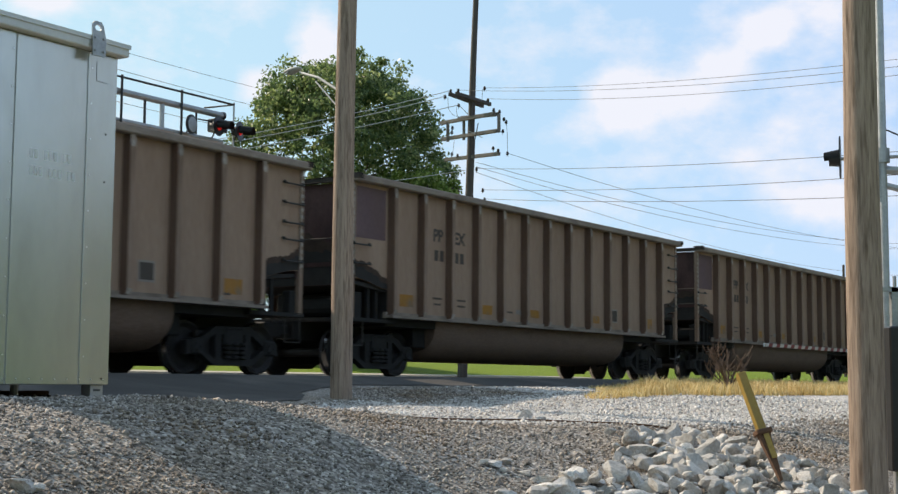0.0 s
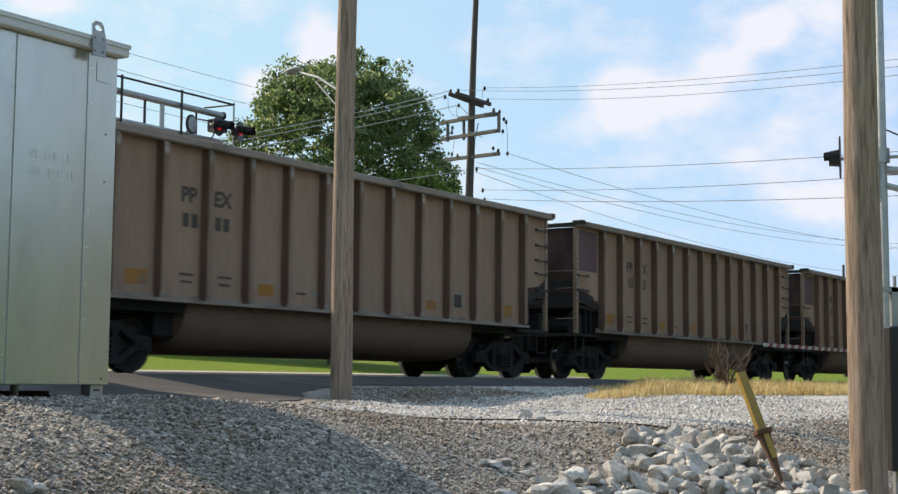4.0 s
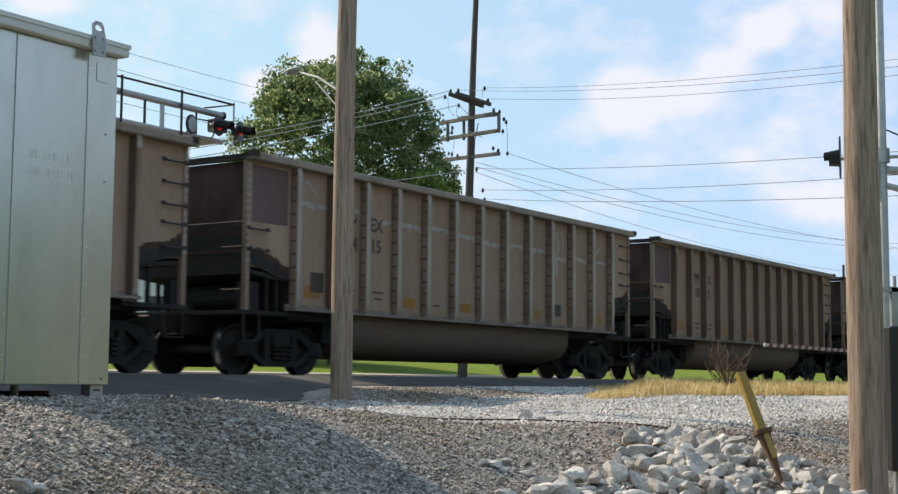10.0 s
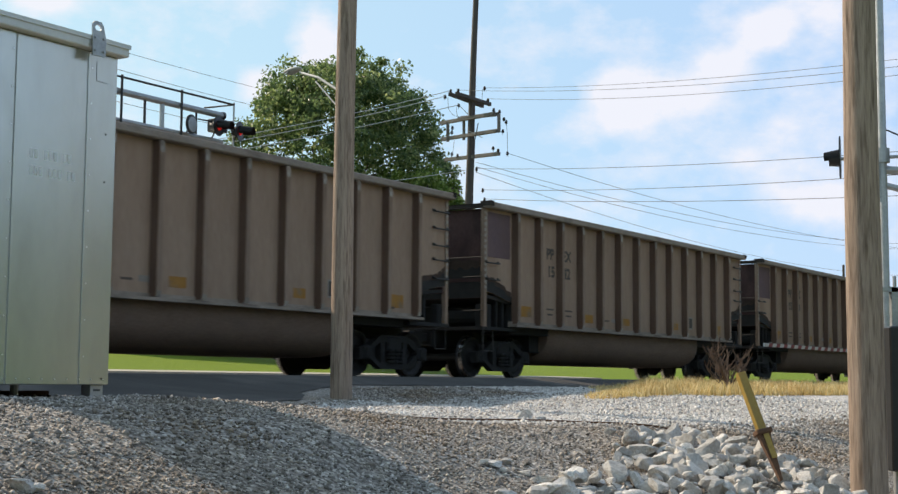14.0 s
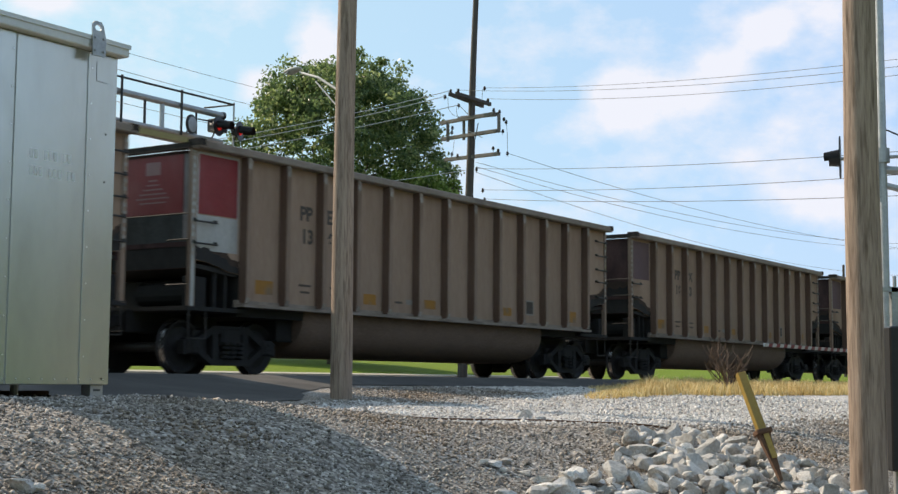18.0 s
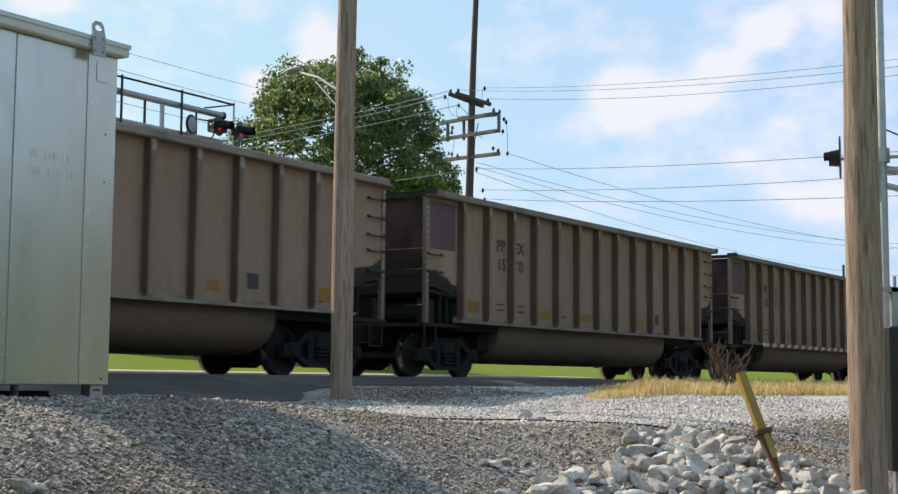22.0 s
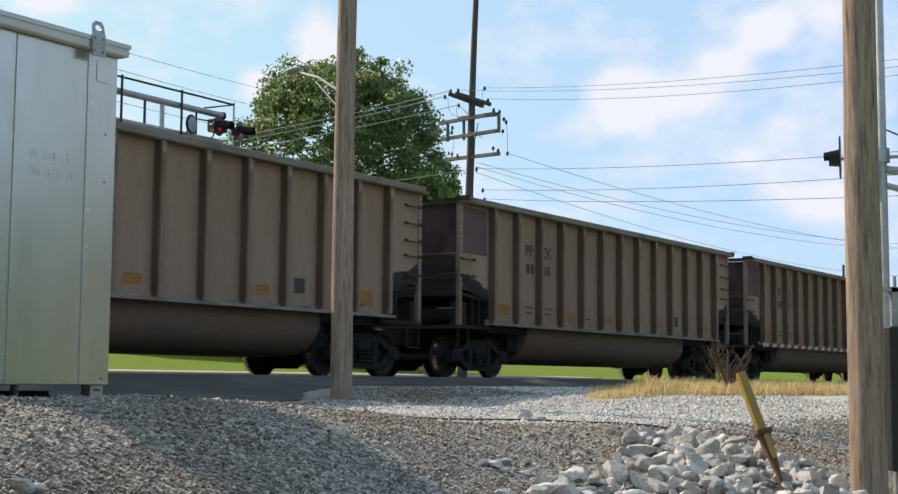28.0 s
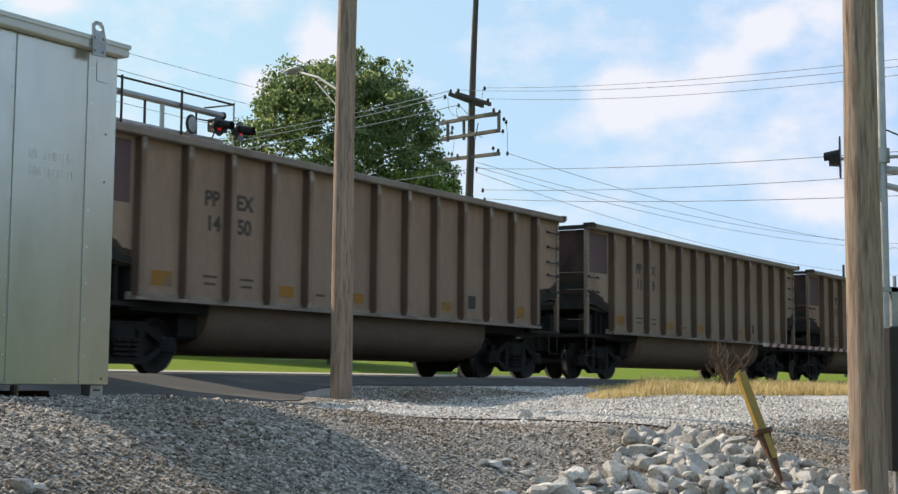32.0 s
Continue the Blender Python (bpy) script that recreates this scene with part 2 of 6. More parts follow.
M["pole"] = material("weathered_pole_wood", (0.185, 0.128, 0.095), (0.45, 0.348, 0.272), 0.9, 0, scale=9, fine=58, bump=0.9, gloss=0.2, dist=0.02,
                     stretch=(2.6, 2.6, 0.13), spread=(0.30, 0.66), stain=(0.085, 0.058, 0.040), stain_amt=0.75, stain_scale=10, stain_stretch=(3.2, 3.2, 0.28))
M["pole_dark"] = material("dark_treated_pole_wood", (0.045, 0.038, 0.034), (0.11, 0.092, 0.08), 0.9, 0, scale=5, fine=40, bump=0.4, stretch=(2, 2, 0.1))
M["arm_wood"] = material("grey_crossarm_wood", (0.10, 0.088, 0.076), (0.20, 0.18, 0.16), 0.85, 0, scale=6, fine=40, bump=0.3, stretch=(0.2, 2, 2))
M["insulator"] = plain("dark_glazed_insulator", (0.015, 0.012, 0.011), 0.7)
M["wire"] = plain("dull_wire", (0.07, 0.068, 0.065), 0.5, 0.5)
M["wire_bright"] = plain("bare_aluminium_wire", (0.52, 0.53, 0.49), 0.6, 0.0)
M["lamp_grey"] = plain("weathered_grey_lamp_paint", (0.48, 0.49, 0.45), 0.7, 0.0)
M["black"] = material("black_enamel", (0.008, 0.008, 0.009), (0.02, 0.02, 0.02), 0.45, 0, scale=8, fine=60, bump=0.03)
M["galv"] = material("galvanised_steel", (0.30, 0.31, 0.31), (0.46, 0.47, 0.47), 0.45, 0.7, scale=8, fine=50, bump=0.05)
M["lamp_red"] = glow("lit_red_lens", (0.70, 0.02, 0.015), 0.32)
M["gate_red"] = plain("red_reflective_stripe", (0.22, 0.03, 0.026), 0.6)
M["gate_white"] = plain("white_reflective_stripe", (0.50, 0.47, 0.43), 0.6)
M["marker"] = material("yellow_marker_plastic", (0.27, 0.165, 0.028), (0.39, 0.25, 0.045), 0.55, 0, scale=4, fine=40, bump=0.1, stain=(0.2, 0.13, 0.05), stain_amt=0.5)
M["rust"] = material("rusty_steel", (0.07, 0.035, 0.02), (0.17, 0.085, 0.045), 0.85, 0.2, scale=12, fine=70, bump=0.3)
M["rail"] = material("rail_steel", (0.10, 0.06, 0.04), (0.2, 0.13, 0.09), 0.6, 0.5, scale=6, fine=60, bump=0.1)
M["tie"] = material("creosote_tie", (0.05, 0.04, 0.035), (0.12, 0.10, 0.085), 0.9, 0, scale=5, fine=40, bump=0.4, stretch=(2, 0.2, 2), vary=0.2)
M["asphalt"] = material("worn_asphalt", (0.066, 0.063, 0.059), (0.11, 0.104, 0.096), 0.9, 0, scale=1.2, fine=90, bump=0.3, stain=(0.16, 0.147, 0.132), stain_amt=0.7, stain_scale=0.6, gloss=0.1)
M["kerb"] = material("pale_kerb_concrete", (0.34, 0.30, 0.225), (0.47, 0.42, 0.33), 0.9, 0, scale=3, fine=50, bump=0.2)
M["stone"] = material("broken_limestone", (0.34, 0.318, 0.288), (0.74, 0.707, 0.66), 0.9, 0, scale=5, fine=45, bump=0.6, vary=0.24, stain=(0.30, 0.235, 0.17), stain_amt=0.55, stain_scale=3)
M["bark"] = material("tree_bark", (0.06, 0.045, 0.035), (0.14, 0.11, 0.085), 0.95, 0, scale=6, fine=40, bump=0.5, stretch=(1, 1, 0.3))
M["twig"] = material("dry_weed_stalk", (0.075, 0.048, 0.034), (0.15, 0.098, 0.068), 0.9, 0, scale=8, fine=40, bump=0.1)
M["house"] = material("white_siding", (0.68, 0.69, 0.70), (0.8, 0.8, 0.8), 0.6, 0, scale=2, fine=30, bump=0.05)
M["roof"] = material("grey_shingle", (0.10, 0.10, 0.10), (0.2, 0.2, 0.195), 0.9, 0, scale=6, fine=50, bump=0.3)
M["glass"] = plain("dark_window_glass", (0.03, 0.035, 0.04), 0.08)


def island_material(name, stops, rough, subsurf=0.0, bump=0.0, scale=4.0, coarse=None):
    """Colour picked piece by piece, with a broad drift over the whole."""
    m = bpy.data.materials.new(name)
    m.use_nodes = True
    nt = m.node_tree
    N, L = nt.nodes.new, nt.links.new
    bsdf = nt.nodes["Principled BSDF"]
    g = N("ShaderNodeNewGeometry")
    ramp = N("ShaderNodeValToRGB")
    el = ramp.color_ramp.elements
    el[0].position, el[0].color = stops[0][0], (*stops[0][1], 1)
    el[1].position, el[1].color = stops[-1][0], (*stops[-1][1], 1)
    for p, c in stops[1:-1]:
        e = el.new(p)
        e.color = (*c, 1)
    L(g.outputs["Random Per Island"], ramp.inputs["Fac"])
    col = ramp.outputs["Color"]
    co = N("ShaderNodeTexCoord")
    n = N("ShaderNodeTexNoise")
    n.inputs["Scale"].default_value, n.inputs["Detail"].default_value = scale, 5
    L(co.outputs["Object"], n.inputs["Vector"])
    if coarse:
        mr = N("ShaderNodeMapRange")
        mr.inputs["From Min"].default_value, mr.inputs["From Max"].default_value = 0.42, 0.68
        mr.inputs["To Max"].default_value = coarse[1]
        L(n.outputs["Fac"], mr.inputs["Value"])
        mx = N("ShaderNodeMixRGB")
        mx.blend_type = "MULTIPLY"
        L(mr.outputs[0], mx.inputs["Fac"])
        L(col, mx.inputs["Color1"])
        mx.inputs["Color2"].default_value = (*coarse[0], 1)
        col = mx.outputs["Color"]
    L(col, bsdf.inputs["Base Color"])
    bsdf.inputs["Roughness"].default_value = rough
    if subsurf:
        tr = N("ShaderNodeBsdfTranslucent")
        L(col, tr.inputs["Color"])
        ms = N("ShaderNodeMixShader")
        ms.inputs["Fac"].default_value = subsurf
        L(bsdf.outputs["BSDF"], ms.inputs[1])
        L(tr.outputs["BSDF"], ms.inputs[2])
        L(ms.outputs["Shader"], nt.nodes["Material Output"].inputs["Surface"])
    return m


M["pebble"] = island_material("loose_limestone_gravel", [(0.0, (0.12, 0.105, 0.090)), (0.3, (0.225, 0.20, 0.173)), (0.7, (0.36, 0.325, 0.285)), (1.0, (0.64, 0.595, 0.535))], 0.9,
                              coarse=((0.66, 0.54, 0.42), 0.95), scale=1.0)
M["pale_pebble"] = island_material("pale_limestone_chippings", [(0.0, (0.20, 0.18, 0.16)), (0.25, (0.50, 0.467, 0.43)), (0.7, (0.71, 0.675, 0.63)), (1.0, (0.82, 0.79, 0.75))], 0.9,
                                   coarse=((0.82, 0.76, 0.70), 0.5), scale=1.1)
M["leaf"] = island_material("broad_green_leaves", [(0.0, (0.066, 0.115, 0.048)), (0.5, (0.148, 0.212, 0.082)), (0.85, (0.268, 0.335, 0.128)), (1.0, (0.45, 0.485, 0.215))], 0.35, subsurf=0.6,
                            coarse=((0.72, 0.85, 0.7), 0.6), scale=0.5)
M["leaf_light"] = island_material("light_green_leaves", [(0.0, (0.11, 0.18, 0.04)), (0.5, (0.20, 0.29, 0.065)), (1.0, (0.36, 0.44, 0.13))], 0.4, subsurf=0.58, coarse=((0.75, 0.85, 0.7), 0.5), scale=0.6)
M["dry_grass"] = island_material("straw_coloured_grass", [(0.0, (0.46, 0.34, 0.13)), (0.5, (0.70, 0.55, 0.25)), (1.0, (0.86, 0.74, 0.44))], 0.7, subsurf=0.35,
                                 coarse=((0.75, 0.6, 0.42), 0.7), scale=1.0)
M["hedge"] = island_material("far_wood_leaves", [(0.0, (0.09, 0.145, 0.06)), (1.0, (0.17, 0.25, 0.11))], 0.7)


# ---------------------------------------------------------------- mesh helpers
def part(name, bm, mat, parent=None, label="", smooth=False):
    me = bpy.data.meshes.new(name)
    bm.normal_update()
    bm.to_mesh(me)
    bm.free()
    if smooth:
        me.shade_smooth()
    me.materials.append(mat)
    ob = new(name, me)
    if parent is not None:
        ob.parent = parent
    if label:
        ob["label"] = label
    return ob


def soup(name, verts, faces, mat, parent=None):
    me = bpy.data.meshes.new(name)
    me.from_pydata(verts, [], faces)
    me.update()
    me.materials.append(mat)
    ob = new(name, me)
    if parent is not None:
        ob.parent = parent
    return ob


def thing(name, m, label, category, group="", kind=""):
    e = new(name)
    e.empty_display_size = 0.2
    e.matrix_world = m
    return tagged(e, label, category, group, kind)


def box(bm, x0, x1, y0, y1, z0, z1, m=None, bevel=0.0):
    g = bmesh.ops.create_cube(bm, size=1.0)["verts"]
    for v in g:
        v.co = Vector((x0 + (v.co.x + 0.5) * (x1 - x0), y0 + (v.co.y + 0.5) * (y1 - y0), z0 + (v.co.z + 0.5) * (z1 - z0)))
    if bevel:
        es = list({e for v in g for e in v.link_edges})
        r = bmesh.ops.bevel(bm, geom=es, offset=bevel, segments=1, affect="EDGES")
        g = list({v for f in r["faces"] for v in f.verts})
    if m is not None:
        bmesh.ops.transform(bm, matrix=m, verts=g)
    return bm


def rod(bm, a, b, r, r2=None, seg=8):
    """A round bar from a to b."""
    a, b = Vector(a), Vector(b)
    d = b - a
    m = Matrix.Translation((a + b) / 2) @ d.to_track_quat("Z", "Y").to_matrix().to_4x4()
    bmesh.ops.create_cone(bm, cap_ends=True, segments=seg, radius1=r, radius2=r if r2 is None else r2, depth=d.length, matrix=m)
    return bm


def tube(bm, pts, r, seg=6):
    """A bent round bar through pts."""
    rings = []
    pts = [Vector(p) for p in pts]
    for i, p in enumerate(pts):
        d = (pts[min(i + 1, len(pts) - 1)] - pts[max(i - 1, 0)]).normalized()
        q = d.to_track_quat("Z", "Y")
        rings.append([bm.verts.new(p + q @ Vector((r * math.cos(6.28319 * k / seg), r * math.sin(6.28319 * k / seg), 0))) for k in range(seg)])
    for r0, r1 in zip(rings, rings[1:]):
        for k in range(seg):
            bm.faces.new((r0[k], r0[(k + 1) % seg], r1[(k + 1) % seg], r1[k]))
    bm.faces.new(rings[0][::-1])
    bm.faces.new(rings[-1])
    return bm


def extrude_poly(bm, pts, axis, a, b):
    """A prism: the outline pts lies across the axis 'x', 'y' or 'z', from a to b."""
    def place(p, t):
        return {"x": (t, p[0], p[1]), "y": (p[0], t, p[1]), "z": (p[0], p[1], t)}[axis]
    v0 = [bm.verts.new(place(p, a)) for p in pts]
    v1 = [bm.verts.new(place(p, b)) for p in pts]
    bm.faces.new(v0)
    bm.faces.new(v1[::-1])
    n = len(pts)
    for i in range(n):
        bm.faces.new((v0[i], v1[i], v1[(i + 1) % n], v0[(i + 1) % n]))
    bmesh.ops.recalc_face_normals(bm, faces=bm.faces[:])
    return bm


B = bmesh.new

# ---------------------------------------------------------------- plan: the track's own axes
TRACK_DEG = 33.346
TA = radians(TRACK_DEG)
TD = Vector((math.sin(TA), math.cos(TA), 0))      # along the line, away from the eye
TN = Vector((-math.cos(TA), math.sin(TA), 0))     # across the line, to its far side
RAIL = 1.305                                      # top of rail
NEAR = Vector((-4.671, 21.359, 0))                # on the near face of the train
MID = NEAR + TN * 1.6                             # on the centre line


def on_plan(s, u, z=0.0):
    """The place s metres along the line and u metres from the train's near face towards the eye."""
    p = NEAR + TD * s - TN * u
    return Vector((p.x, p.y, z))


def smooth_step(a, b, v):
    t = min(1.0, max(0.0, (v - a) / (b - a)))
    return t * t * (3 - 2 * t)


def level(v, stops):
    """Piecewise smooth height through (place, height) stops."""
    if v <= stops[0][0]:
        return stops[0][1]
    for (a, ha), (b, hb) in zip(stops, stops[1:]):
        if v <= b:
            t = (v - a) / (b - a)
            return ha + (hb - ha) * t
    return stops[-1][1]


BANK = [(-400, 9.0), (-60, 4.3), (-40, 3.2), (-20, 1.85), (-13.2, 1.30), (-4.6, 1.285), (1.6, 1.285), (4.0, 1.14), (6.0, 1.09), (8.7, 1.09), (9.3, 1.05), (9.9, 0.92), (10.7, 0.60), (11.5, 0.30), (12.4, 0.13),
        (15.5, 0.10), (20, 0.05), (400, 0.0)]
DIP = [(-400, 9.0), (-60, 4.3), (-40, 3.2), (-20, 1.85), (-13.2, 1.30), (-4.6, 1.285), (1.6, 1.285), (3.4, 1.06), (5.0, 0.955), (8.0, 0.85), (9.8, 0.78), (11.7, 0.50), (12.8, 0.26), (14, 0.12),
       (20, 0.05), (400, 0.0)]


def ground_z(x, y):
    d = Vector((x, y, 0)) - NEAR
    s, u = d.dot(TD), -d.dot(TN)
    w = smooth_step(-8.6, -4.6, s - 0.18 * (u - 8))
    z = level(u, BANK) * (1 - w) + level(u, DIP) * w
    if 2.0 < u < 9.7:
        z += 0.115 * smooth_step(-0.5, 3.0, s) * smooth_step(2.5, 4.5, u) * (1 - smooth_step(7.2, 9.6, u))
    if u > 3.5:
        k = smooth_step(3.5, 6, u)
        z += k * (0.035 * noise.noise(Vector((x * 0.55, y * 0.55, 1.0))) + 0.02 * noise.noise(Vector((x * 1.6, y * 1.6, 4.0))))
    return z


def grow(a, b, first, ratio):
    out, v, st = [], a, first
    while v < b:
        out.append(v)
        v += st
        st *= ratio
    return out + [b]


def make_ground():
    fine_x = list(np.arange(-9.0, 9.01, 0.14))
    fine_y = list(np.arange(2.0, 27.01, 0.16))
    xs = [-v for v in grow(9.5, 2500, 0.5, 1.16)][::-1] + fine_x + grow(9.5, 2500, 0.5, 1.16)
    ys = [4.0 - v for v in grow(2.6, 2500, 0.6, 1.18)][::-1] + fine_y + grow(27.6, 2500, 0.5, 1.14)
    verts = [(x, y, ground_z(x, y)) for y in ys for x in xs]
    n = len(xs)
    faces = [(j * n + i, j * n + i + 1, (j + 1) * n + i + 1, (j + 1) * n + i) for j in range(len(ys) - 1) for i in range(n - 1)]
    m = bpy.data.materials.new("ground_cover")
    m.use_nodes = True
    nt = m.node_tree
    N, L = nt.nodes.new, nt.links.new
    bsdf = nt.nodes["Principled BSDF"]
    co = N("ShaderNodeTexCoord")
    # distance from the line, towards the eye
    mp = N("ShaderNodeMapping")
    mp.vector_type = "TEXTURE"
    mp.inputs["Location"].default_value = NEAR
    mp.inputs["Rotation"].default_value = (0, 0, radians(90 - TRACK_DEG))
    L(co.outputs["Object"], mp.inputs["Vector"])
    sep = N("ShaderNodeSeparateXYZ")
    L(mp.outputs["Vector"], sep.inputs[0])

    def nz(scale, detail=5, rough=0.6):
        n_ = N("ShaderNodeTexNoise")
        n_.inputs["Scale"].default_value, n_.inputs["Detail"].default_value, n_.inputs["Roughness"].default_value = scale, detail, rough
        L(co.outputs["Object"], n_.inputs["Vector"])
        return n_.outputs["Fac"]

    def ramp(fac, stops):
        r = N("ShaderNodeValToRGB")
        el = r.color_ramp.elements
        el[0].position, el[0].color = stops[0][0], (*stops[0][1], 1)
        el[1].position, el[1].color = stops[-1][0], (*stops[-1][1], 1)
        for p, c in stops[1:-1]:
            e = el.new(p)
            e.color = (*c, 1)
        L(fac, r.inputs["Fac"])
        return r.outputs["Color"]

    def mix(fac, a, b, mode="MIX"):
        x = N("ShaderNodeMixRGB")
        x.blend_type = mode
        for i, v in (("Fac", fac), ("Color1", a), ("Color2", b)):
            if isinstance(v, (int, float)):
                x.inputs[i].default_value = v
            elif isinstance(v, tuple):
                x.inputs[i].default_value = (*v, 1)
            else:
                L(v, x.inputs[i])
        return x.outputs["Color"]

    vor = N("ShaderNodeTexVoronoi")
    vor.inputs["Scale"].default_value = 42.0
    L(co.outputs["Object"], vor.inputs["Vector"])
    stone_col = N("ShaderNodeSeparateColor")
    L(vor.outputs["Color"], stone_col.inputs[0])
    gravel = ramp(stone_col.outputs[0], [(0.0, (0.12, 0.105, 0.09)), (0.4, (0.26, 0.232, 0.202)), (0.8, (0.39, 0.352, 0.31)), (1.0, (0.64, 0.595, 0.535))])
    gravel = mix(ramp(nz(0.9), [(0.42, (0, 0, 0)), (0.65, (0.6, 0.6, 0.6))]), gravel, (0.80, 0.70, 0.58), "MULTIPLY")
    # paler stone dust on the flat by the crossing
    flat = N("ShaderNodeMapRange")
    flat.interpolation_type = "SMOOTHSTEP"
    flat.inputs["From Min"].default_value, flat.inputs["From Max"].default_value = -6.5, -3.5
    L(sep.outputs[0], flat.inputs["Value"])
    apron = N("ShaderNodeMapRange")
    apron.interpolation_type = "SMOOTHSTEP"
    apron.inputs["From Min"].default_value, apron.inputs["From Max"].default_value = -10.2, -8.2
    L(sep.outputs[1], apron.inputs["Value"])
    both = N("ShaderNodeMath")
    both.operation = "MULTIPLY"
    L(flat.outputs[0], both.inputs[0])
    # train's standing shade put into the gravel: no pale dust towards the rails
    past_shade = N("ShaderNodeMapRange")
    past_shade.inputs["From Min"].default_value, past_shade.inputs["From Max"].default_value = -5.2, -6.2
    L(sep.outputs[1], past_shade.inputs["Value"])
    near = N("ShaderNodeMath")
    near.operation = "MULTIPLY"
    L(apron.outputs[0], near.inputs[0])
    L(past_shade.outputs[0], near.inputs[1])
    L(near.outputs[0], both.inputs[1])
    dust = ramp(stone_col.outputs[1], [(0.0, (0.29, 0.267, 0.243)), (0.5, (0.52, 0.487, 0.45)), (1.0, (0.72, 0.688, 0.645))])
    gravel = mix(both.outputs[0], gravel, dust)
    lawn = mix(nz(0.35), (0.11, 0.175, 0.010), (0.19, 0.27, 0.022))
    lawn = mix(0.5, lawn, ramp(nz(14.0), [(0.35, (0.06, 0.105, 0.008)), (0.65, (0.26, 0.33, 0.045))]))
    soil = mix(nz(6.0), (0.16, 0.13, 0.09), (0.30, 0.26, 0.19))
    # lawn beyond the far road; gravel on the near side; rough ground far out to the sides
    edge = N("ShaderNodeMath")
    edge.operation = "ADD"
    L(sep.outputs[1], edge.inputs[0])
    wob = N("ShaderNodeMapRange")
    wob.inputs["To Min"].default_value, wob.inputs["To Max"].default_value = -0.5, 0.5
    L(nz(0.8), wob.inputs["Value"])
    L(wob.outputs[0], edge.inputs[1])
    far = N("ShaderNodeMapRange")
    far.inputs["From Min"].default_value, far.inputs["From Max"].default_value = 13.3, 13.9
    L(edge.outputs[0], far.inputs["Value"])
    back = N("ShaderNodeMapRange")
    back.inputs["From Min"].default_value, back.inputs["From Max"].default_value = -15.0, -16.5
    L(edge.outputs[0], back.inputs["Value"])
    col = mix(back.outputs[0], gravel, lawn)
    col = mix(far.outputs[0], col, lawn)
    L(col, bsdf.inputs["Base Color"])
    bsdf.inputs["Roughness"].default_value = 0.95
    bsdf.inputs["Specular IOR Level"].default_value = 0.12
    b = N("ShaderNodeBump")
    b.inputs["Strength"].default_value, b.inputs["Distance"].default_value = 0.7, 0.02
    h = mix(0.4, vor.outputs["Distance"], nz(25.0))
    L(h, b.inputs["Height"])
    L(b.outputs["Normal"], bsdf.inputs["Normal"])
    ob = soup("ground", verts, faces, m)
    ob.data.shade_smooth()
    return tagged(ob, "grey crushed limestone gravel running into mown lawn", "ground", kind="structure")


make_ground()


def strip(name, s0, s1, u0, u1, lift, mat, label, category, ds=0.6, du=0.4, wob=0.0, widen=0.0):
    """A sheet laid on the ground between two distances along and across the line."""
    ns, nu = max(2, int((s1 - s0) / ds)), max(2, int(abs(u1 - u0) / du))
    verts, faces = [], []
    for i in range(ns + 1):
        for j in range(nu + 1):
            s, u = s0 + (s1 - s0) * i / ns, u0 + (u1 - u0) * j / nu
            if widen:
                u += (u - u0) / (u1 - u0) * widen * (1 - smooth_step(-4.5, 1.5, s))
            if wob and j == nu:
                u += wob * noise.noise(Vector((s * 0.8, 3.3, 0))) + 0.4 * wob * noise.noise(Vector((s * 4, 1.3, 0)))
            if wob and i == ns:
                s += wob * noise.noise(Vector((u * 0.9, 8.3, 0)))
            p = on_plan(s, u)
            verts.append((p.x, p.y, ground_z(p.x, p.y) + lift))
    for i in range(ns):
        for j in range(nu):
            a = i * (nu + 1) + j
            faces.append((a, a + nu + 1, a + nu + 2, a + 1))
    ob = soup(name, verts, faces, mat)
    ob.data.shade_smooth()
    return tagged(ob, label, category, kind="structure")


# asphalt of the level crossing and of the road beyond the line
strip("road", -14, 17.0, -4.4, 2.9, 0.012, M["asphalt"], "worn grey asphalt of the level crossing", "road", ds=0.3, du=0.2, wob=0.4, widen=2.7)
strip("road_far", -60, 40, -4.8, -12.6, 0.012, M["asphalt"], "sunlit asphalt road along the far side of the line", "road", ds=2.0, du=1.0)


def make_kerb():
    bm = B()
    n = 50
    prof = [(-12.6, 0.0), (-12.62, 0.15), (-13.6, 0.15), (-14.6, 0.10), (-14.7, 0.0)]
    rows = []
    for i in range(n + 1):
        s = -60 + 100 * i / n
        row = []
        for u, h in prof:
            p = on_plan(s, u)
            row.append(bm.verts.new((p.x, p.y, ground_z(p.x, p.y) + h)))
        rows.append(row)
    for a, b in zip(rows, rows[1:]):
        for k in range(len(prof) - 1):
            bm.faces.new((a[k], b[k], b[k + 1], a[k + 1]))
    return tagged(part("kerb", bm, M["kerb"]), "pale concrete kerb between road and lawn", "kerb", kind="structure")


make_kerb()


